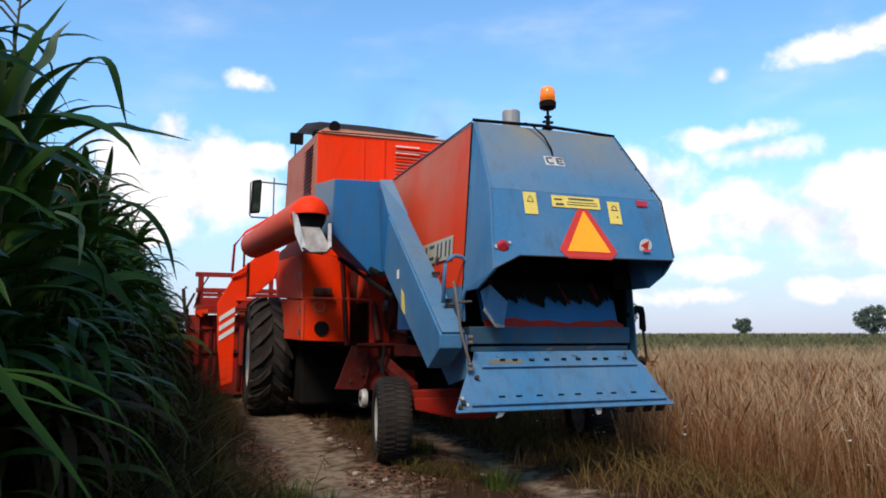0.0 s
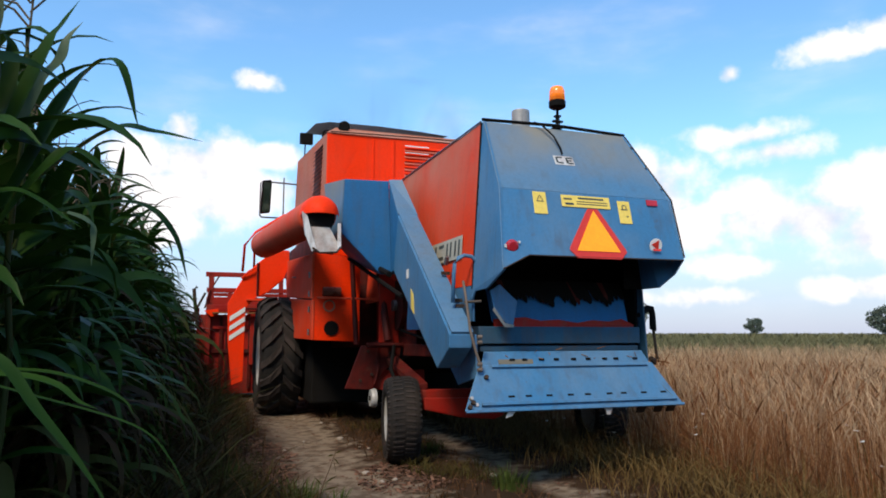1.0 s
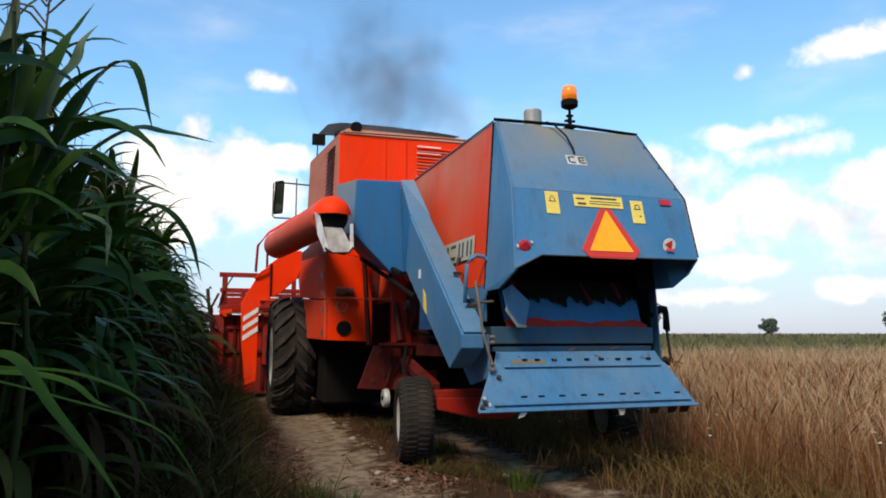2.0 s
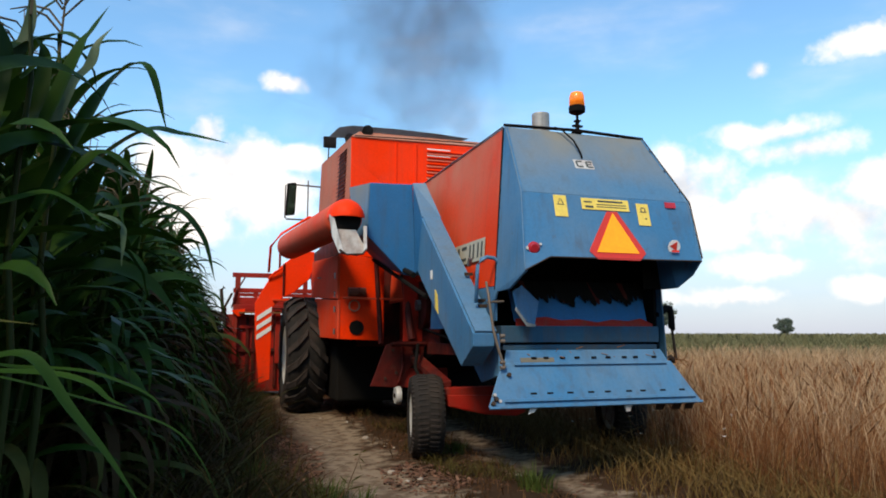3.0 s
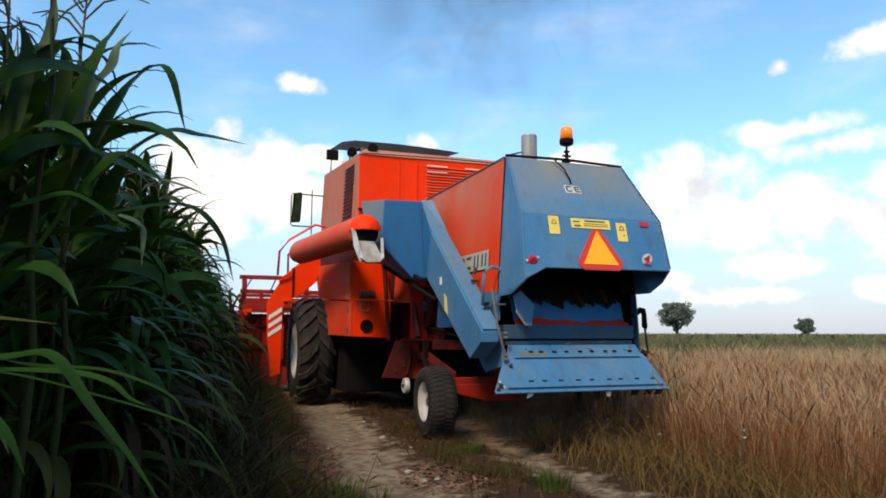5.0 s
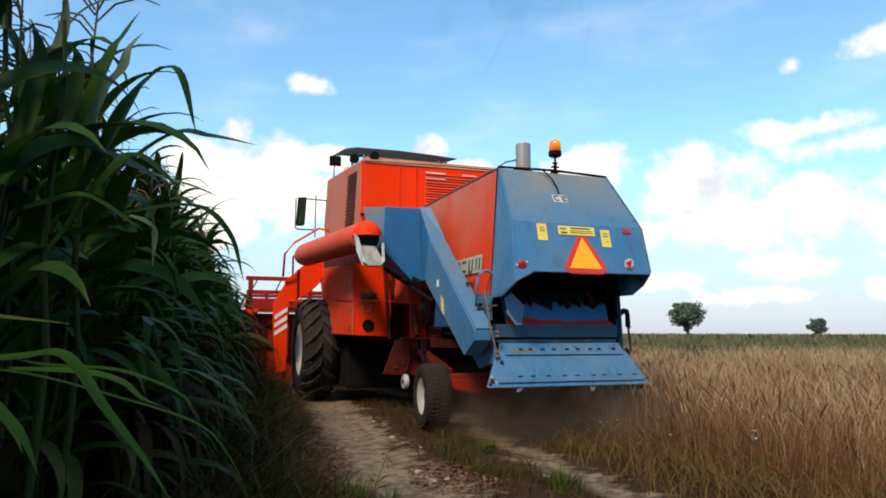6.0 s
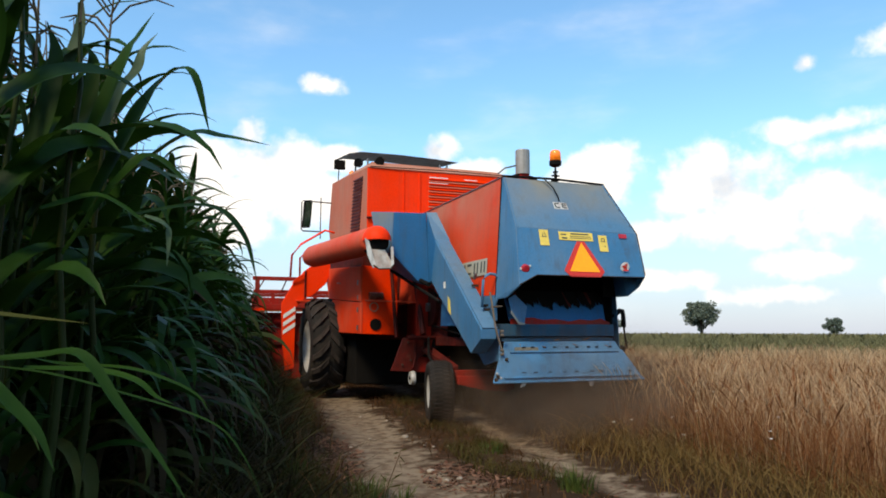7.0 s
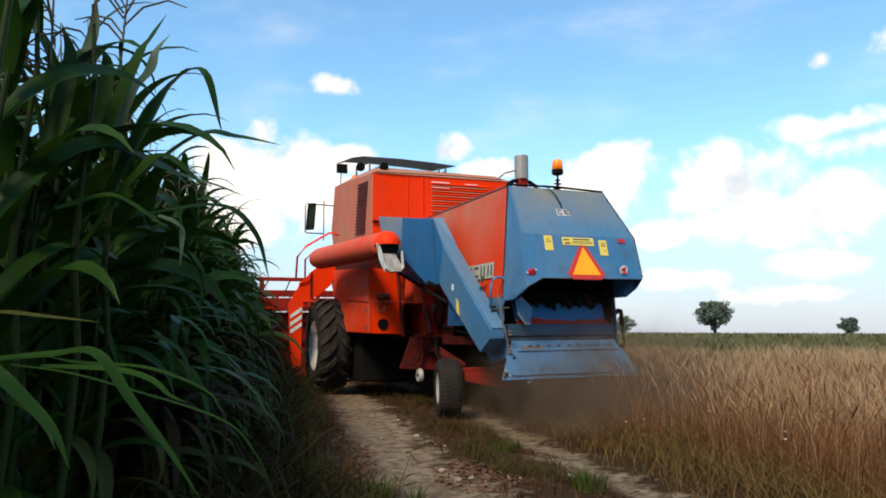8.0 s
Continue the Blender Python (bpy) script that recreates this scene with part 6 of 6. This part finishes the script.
def foot_growth():
    """The ragged slope between the maize and the track: leaves that arch out of the stand and hang, and weeds that get lower towards the rut."""
    for name, mat, seed, n, label in (("hanging_leaves", M_LEAF, 51, 750, "dark green maize leaves hanging over the verge"),
                                      ("yellowed_leaves", M_LEAF_YELLOW, 56, 420, "yellowed maize leaves hanging over the verge"),
                                      ("withered_leaves", M_LEAF_DRY, 52, 900, "withered brown maize leaves hanging over the verge")):
        rng = np.random.default_rng(seed)
        rows = []
        for _ in range(n):
            y = rng.uniform(-2.6, 9.5)
            reach = min(1.0, max(0.0, (y + 2.6) / 3.0))
            z = rng.uniform(0.25, 1.1 + 0.45 * reach) * (1.0 if mat is M_LEAF else 0.8)
            x = rng.uniform(-3.45, -3.15 + 0.28 * reach * (1.2 - 0.5 * z))
            a = rng.uniform(-1.5, 1.1)
            o, d = lane(x, y, rise(y) + z), LANE.to_3x3() @ Vector((math.cos(a), math.sin(a), 0))
            side = Vector((-d.y, d.x, rng.uniform(-0.7, 0.7))).normalized()
            L, w = rng.uniform(0.40, 0.78), rng.uniform(0.025, 0.070)
            ang, droop, p, left, right = rng.uniform(0.0, 0.9), rng.uniform(2.0, 3.0), o.copy(), [], []
            for q in range(8):
                ww = w * (0.5, 0.9, 1.0, 0.95, 0.8, 0.6, 0.35, 0.04)[q] / 2
                left.append(p - side * ww)
                right.append(p + side * ww)
                p = p + (d * math.cos(ang) + Vector((0, 0, math.sin(ang)))) * L / 7
                p.z = max(p.z, 0.03)
                ang -= droop / 7 * (0.6 + q * 0.12)
            rows.append((left, right))
        strips(name, rows, mat, label, "maize leaves")

    def height(x, y):
        top = 0.16 + max(0.0, -2.15 - x) * (0.55 if y < -0.5 else 1.1)
        return min(top, 1.15) * (0.6 + 0.8 * patchy(x, y, 1.5))
    for name, mat, seed, n, width, label in (
            ("olive_weeds", M_GRASS, 53, 6500, 0.012, "dark green weeds at the foot of the maize"),
            ("brown_weeds", M_DEAD, 55, 3600, 0.008, "rust-brown dead weeds at the foot of the maize"),
            ("yellow_weeds", M_LEAF_YELLOW, 54, 1800, 0.013, "yellowing weeds at the foot of the maize")):
        flat = []
        rng = np.random.default_rng(seed)
        for x, y, c in zip(rng.uniform(-3.2, -2.1, n), rng.uniform(-3.4, 9.0, n), rng.uniform(0, 1, n)):
            if c < 1.7 * patchy(x + seed, y, 1.6) - 0.4 and not on_litter(x, y, c):
                flat.append((x, y))
        spots = [tuple(lane(x, y, bumpy(x, y) - 0.01)) for x, y in flat]
        blades(name, spots, mat, label, "weeds", seed + 20, 0.4, 1.0, width, 1.15, tall=np.array([height(x, y) for x, y in flat]))


foot_growth()


def green_belt():
    """The low green crop between the dry field and the horizon."""
    rng = np.random.default_rng(8)
    near, far = [], []
    for _ in range(24000):
        d = 17.0 + 60 * rng.random() ** 1.6
        x = rng.uniform(-0.30, 0.85) * d
        near.append((x, d, 0.0))
    for _ in range(22000):
        d = rng.uniform(70, 190)
        far.append((rng.uniform(-0.6, 0.95) * d, d, 0.0))
    blades("green_crop", near, M_GREEN, "low green crop behind the dry field", "crop", 31, 0.65, 1.14, 0.055, 0.6)
    blades("far_crop", far, M_GREEN, "far green hedge along the horizon", "hedge", 32, 0.7, 1.55, 0.24, 0.6)


green_belt()


def flowers():
    rng = random.Random(77)
    for k in range(90):
        if k % 3 == 0:
            cx, cy = rng.uniform(0.7, 3.2), rng.uniform(-3.2, 1.6)
        x, y = cx + rng.uniform(-0.12, 0.12), cy + rng.uniform(-0.12, 0.12)
        h = rng.uniform(0.22, 0.55)
        ob = empty("daisy", Matrix.Translation(lane(x, y, bumpy(x, y))) @ pose(0, 0, 0, rng.uniform(-14, 14), rng.uniform(-14, 14), rng.uniform(0, 360)), "small white wild daisy in the dry grass", "flower", "daisies in the grass")
        part("stem", pipe(B(), [(0, 0, -0.02), (0.01, 0, h * 0.6), (0, 0, h)], 0.002, 4), M_GRASS, ob)
        bm = B()
        c0 = bm.verts.new((0, 0, h + 0.004))
        ring = [bm.verts.new((r * math.cos(j * math.pi / 8), r * math.sin(j * math.pi / 8), h + 0.002)) for j in range(16) for r in ((0.019,) if j % 2 else (0.010,))]
        for j in range(16):
            bm.faces.new((c0, ring[j], ring[(j + 1) % 16]))
        part("petals", bm, M_FLOWER, ob, "white petals")


flowers()


def stones():
    rng = random.Random(5)
    for k in range(16):
        x, y = rng.choice([(-1.5, 0.6), (-0.9, 0.5), (-0.1, 0.3)])
        x, y = x + rng.uniform(-0.4, 0.4), rng.uniform(-3.0, 3.5)
        bm = B()
        bmesh.ops.create_icosphere(bm, subdivisions=2, radius=rng.uniform(0.015, 0.04))
        for v in bm.verts:
            v.co *= 1 + 0.3 * noise.noise(v.co * 40 + Vector((k, 0, 0)))
            v.co.z *= 0.6
        ob = new("stone", link_mesh("stone", bm, M_STONE, True))
        ob.matrix_basis = Matrix.Translation(lane(x, y, bumpy(x, y) + 0.004)) @ pose(0, 0, 0, 0, 0, rng.uniform(0, 360))
        tagged(ob, "small pale stone lying on the track", "stone", "stones on the track")


stones()


def tree(x, y, h, r, seed, lean=0.0):
    """A broad field tree: trunk, limbs and a crown of many leaf clumps."""
    rng = np.random.default_rng(seed)
    ob = empty("tree", pose(x, y, 0, 0, lean, 0), "lone dark green field tree on the horizon", "tree", "far trees")
    bm = pipe(B(), [(0, 0, -0.1), (0.05 * h * 0.2, 0, h * 0.2), (0, 0, h * 0.45), (0, 0, h * 0.8)], [0.05 * h, 0.038 * h, 0.03 * h, 0.008 * h], 8)
    for k in range(9):
        a, z = rng.uniform(0, 6.28), rng.uniform(0.22, 0.6) * h
        e = Vector((math.cos(a) * r * 0.75, math.sin(a) * r * 0.75, z + rng.uniform(0.1, 0.3) * h))
        pipe(bm, [(0, 0, z), Vector((0, 0, z)).lerp(e, 0.5) + Vector((0, 0, 0.03 * h)), e], [0.018 * h, 0.012 * h, 0.004 * h], 6)
    part("trunk", bm, M_BARK, ob)
    clumps = []
    for _ in range(70):
        u = rng.normal(size=3)
        u /= np.linalg.norm(u)
        rad = rng.uniform(0.35, 1.0) ** 0.6
        clumps.append((u[0] * r * rad * 0.92, u[1] * r * rad * 0.92, h * 0.60 + u[2] * h * 0.37 * rad, rng.uniform(0.14, 0.27) * r))
    verts, faces = [], []
    for cx, cy, cz, cr in clumps:
        for _ in range(80):
            u = rng.normal(size=3)
            u *= cr * rng.uniform(0.5, 1.15) / np.linalg.norm(u)
            p = np.array([cx, cy, max(cz + u[2] * 0.8, 0.20 * h)]) + np.array([u[0], u[1], 0])
            a, b = rng.normal(size=3), rng.normal(size=3)
            a *= 0.026 * h / np.linalg.norm(a)
            b *= 0.022 * h / np.linalg.norm(b)
            i = len(verts)
            verts += [tuple(p - a), tuple(p + b), tuple(p + a), tuple(p - b)]
            faces.append((i, i + 1, i + 2, i + 3))
    me = bpy.data.meshes.new("crown")
    me.from_pydata(verts, [], faces)
    me.materials.append(M_TREE)
    cr = new("crown", me)
    cr.parent = ob


tree(38.2, 150.0, 8.4, 3.7, 1)
tree(54.9, 128.0, 4.2, 1.7, 2)
tree(67.7, 110.0, 5.7, 2.7, 3)
tree(20.1, 150.0, 4.6, 2.3, 4)


# ================= smoke and dust =================
def puff(name, mat, seed, size, stretch, count, fleck, label, category):
    """A cloud of thin round flecks, dense in the middle and fraying at its rim."""
    rng = np.random.default_rng(seed)
    verts, faces, fade = [], [], []
    off = Vector((seed * 3.1, 1.7, 0.4))
    made = 0
    while made < count:
        u = rng.normal(size=3) * 0.5
        if np.linalg.norm(u) > 1.25 or noise.noise(Vector(u) * 1.9 + off) < rng.uniform(-0.4, 0.3):
            continue
        made += 1
        p = u * np.array(stretch) * size
        a = rng.normal(size=3)
        a /= np.linalg.norm(a)
        b = np.cross(a, rng.normal(size=3))
        b /= np.linalg.norm(b)
        r, i = fleck * rng.uniform(0.6, 1.4), len(verts)
        verts.append(tuple(p))
        fade.append(1.0)
        for j in range(9):
            w = 2 * math.pi * j / 9
            verts.append(tuple(p + (a * math.cos(w) + b * math.sin(w)) * r * rng.uniform(0.8, 1.2)))
            fade.append(0.0)
            faces.append((i, i + 1 + j, i + 1 + (j + 1) % 9))
    me = bpy.data.meshes.new(name)
    me.from_pydata(verts, [], faces)
    me.attributes.new("fade", "FLOAT", "POINT").data.foreach_set("value", fade)
    me.materials.append(mat)
    ob = new(name, me)
    ob.visible_shadow = False
    return tagged(ob, label, category, "smoke from the exhaust" if "smoke" in name else "dust behind the wheels", "stuff")


scene.cycles.transparent_max_bounces = 96
SMOKE = [puff("smoke_puff", M_SMOKE, 3 + k, 0.72 + 0.11 * k, (1.35, 1.0, 1.35), 75, 0.55, "thin dark diesel smoke drifting over the machine", "smoke") for k in range(6)]
DUSTS = [puff("dust_puff", M_DUST_AIR, 20 + k, 0.95, (1.5, 1.0, 0.55), 130, 0.55, "brown dust hanging behind the machine", "dust") for k in range(3)]


# ================= motion of the machine =================
STAND = (0.385, 6.627, 0.0, 0.0, 0.0, 20.28)
DRIVE = [  # seconds, x, y, z, turns about x, y, z
    (0.0, *STAND), (1.0, *STAND), (2.0, *STAND), (2.3, 0.384, 6.632, 0.0, 0.0, 0.0, 20.29), (2.7, 0.378, 6.70, 0.003, 0.0, -0.02, 20.45), (3.1, 0.360, 6.865, 0.009, 0.02, -0.05, 20.85),
    (3.5, 0.337, 7.096, 0.016, 0.05, -0.09, 21.41), (4.0, 0.288, 7.430, 0.026, -0.02, -0.14, 22.85), (4.5, 0.254, 7.660, 0.023, 0.06, -0.05, 23.85), (5.0, 0.185, 7.905, 0.03, 0.09, -0.05, 24.35),
    (5.5, 0.092, 8.165, 0.036, 0.12, -0.04, 24.70), (6.0, -0.004, 8.420, 0.041, 0.15, -0.04, 25.06), (6.5, -0.066, 8.660, 0.042, 0.30, -0.20, 25.75), (7.0, -0.128, 8.910, 0.050, 0.31, -0.25, 26.70),
    (7.5, -0.173, 9.145, 0.056, 0.34, -0.35, 27.62), (8.0, -0.228, 9.408, 0.054, 0.45, -0.80, 28.80),
]

STEER = [(0.0, -9.5), (2.1, -9.5), (3.3, -11.0), (3.7, -13.5), (4.2, -11.0), (4.7, -2.0), (5.8, -1.5), (6.2, -8.5), (6.6, -11.5), (7.0, -13.0), (7.4, -14.5), (8.0, -14.5)]  # seconds, degrees


def motions():
    walk(harvester, [(t, pose(x, y, z, rx, ry, rz)) for t, x, y, z, rx, ry, rz in DRIVE])
    gone, last, run = [], (STAND[0], STAND[1]), 0.0
    for row in DRIVE:
        run += math.hypot(row[1] - last[0], row[2] - last[1])
        last = (row[1], row[2])
        gone.append((row[0], run))
    times = sorted({row[0] for row in DRIVE} | {row[0] for row in STEER})
    for ob, (x, y, z), R, face in WHEELS:
        rows = []
        for t in times:
            far = float(np.interp(t, [g[0] for g in gone], [g[1] for g in gone]))
            steer = float(np.interp(t, [g[0] for g in STEER], [g[1] for g in STEER])) if R < 0.5 else 0.0
            roll = math.degrees(far / R) * (1 if face else -1)
            rows.append((t, pose(x, y, z, 0, 0, face + steer) @ pose(0, 0, 0, roll, 0, 0)))
        walk(ob, rows)
    # smoke leaves the engine at about one second, climbs and drifts off to the right and behind
    starts = (0.7, 1.0, 1.4, 1.9, 2.5, 2.9)
    for ob, t0 in zip(SMOKE, starts):
        k = SMOKE.index(ob)
        hide = (-0.75, 9.99, 2.75)
        keys = [(0.0, pose(*hide)), (t0, pose(*hide))]
        for dt, x, z in ((0.5, -1.35, 4.20), (1.2, -1.15, 4.95), (2.0, -0.75, 5.80), (3.0, -0.10, 7.1), (4.0, 0.9, 9.0)):
            if t0 + dt < 7.6:
                keys.append((t0 + dt, pose(x + 0.06 * k, 10.0, z, 0, 0, 14 * dt)))
        keys.append((8.0, pose(6.0, 9.0, 16.0, 0, 0, 90)))
        walk(ob, keys)
    for k, ob in enumerate(DUSTS):
        px, py = ((0.7, 6.3), (1.5, 6.6), (0.75, 6.9))[k]
        walk(ob, [(0.0, pose(px, py + 1.5, -0.9)), (3.6 + 0.5 * k, pose(px, py + 1.5, -0.9)), (5.4 + 0.5 * k, pose(px, py + 1.2, 0.10)), (6.6, pose(px, py + 1.3, 0.26, 0, 0, 15)), (8.0, pose(px + 0.1, py + 1.5, 0.46, 0, 0, 30))])


motions()
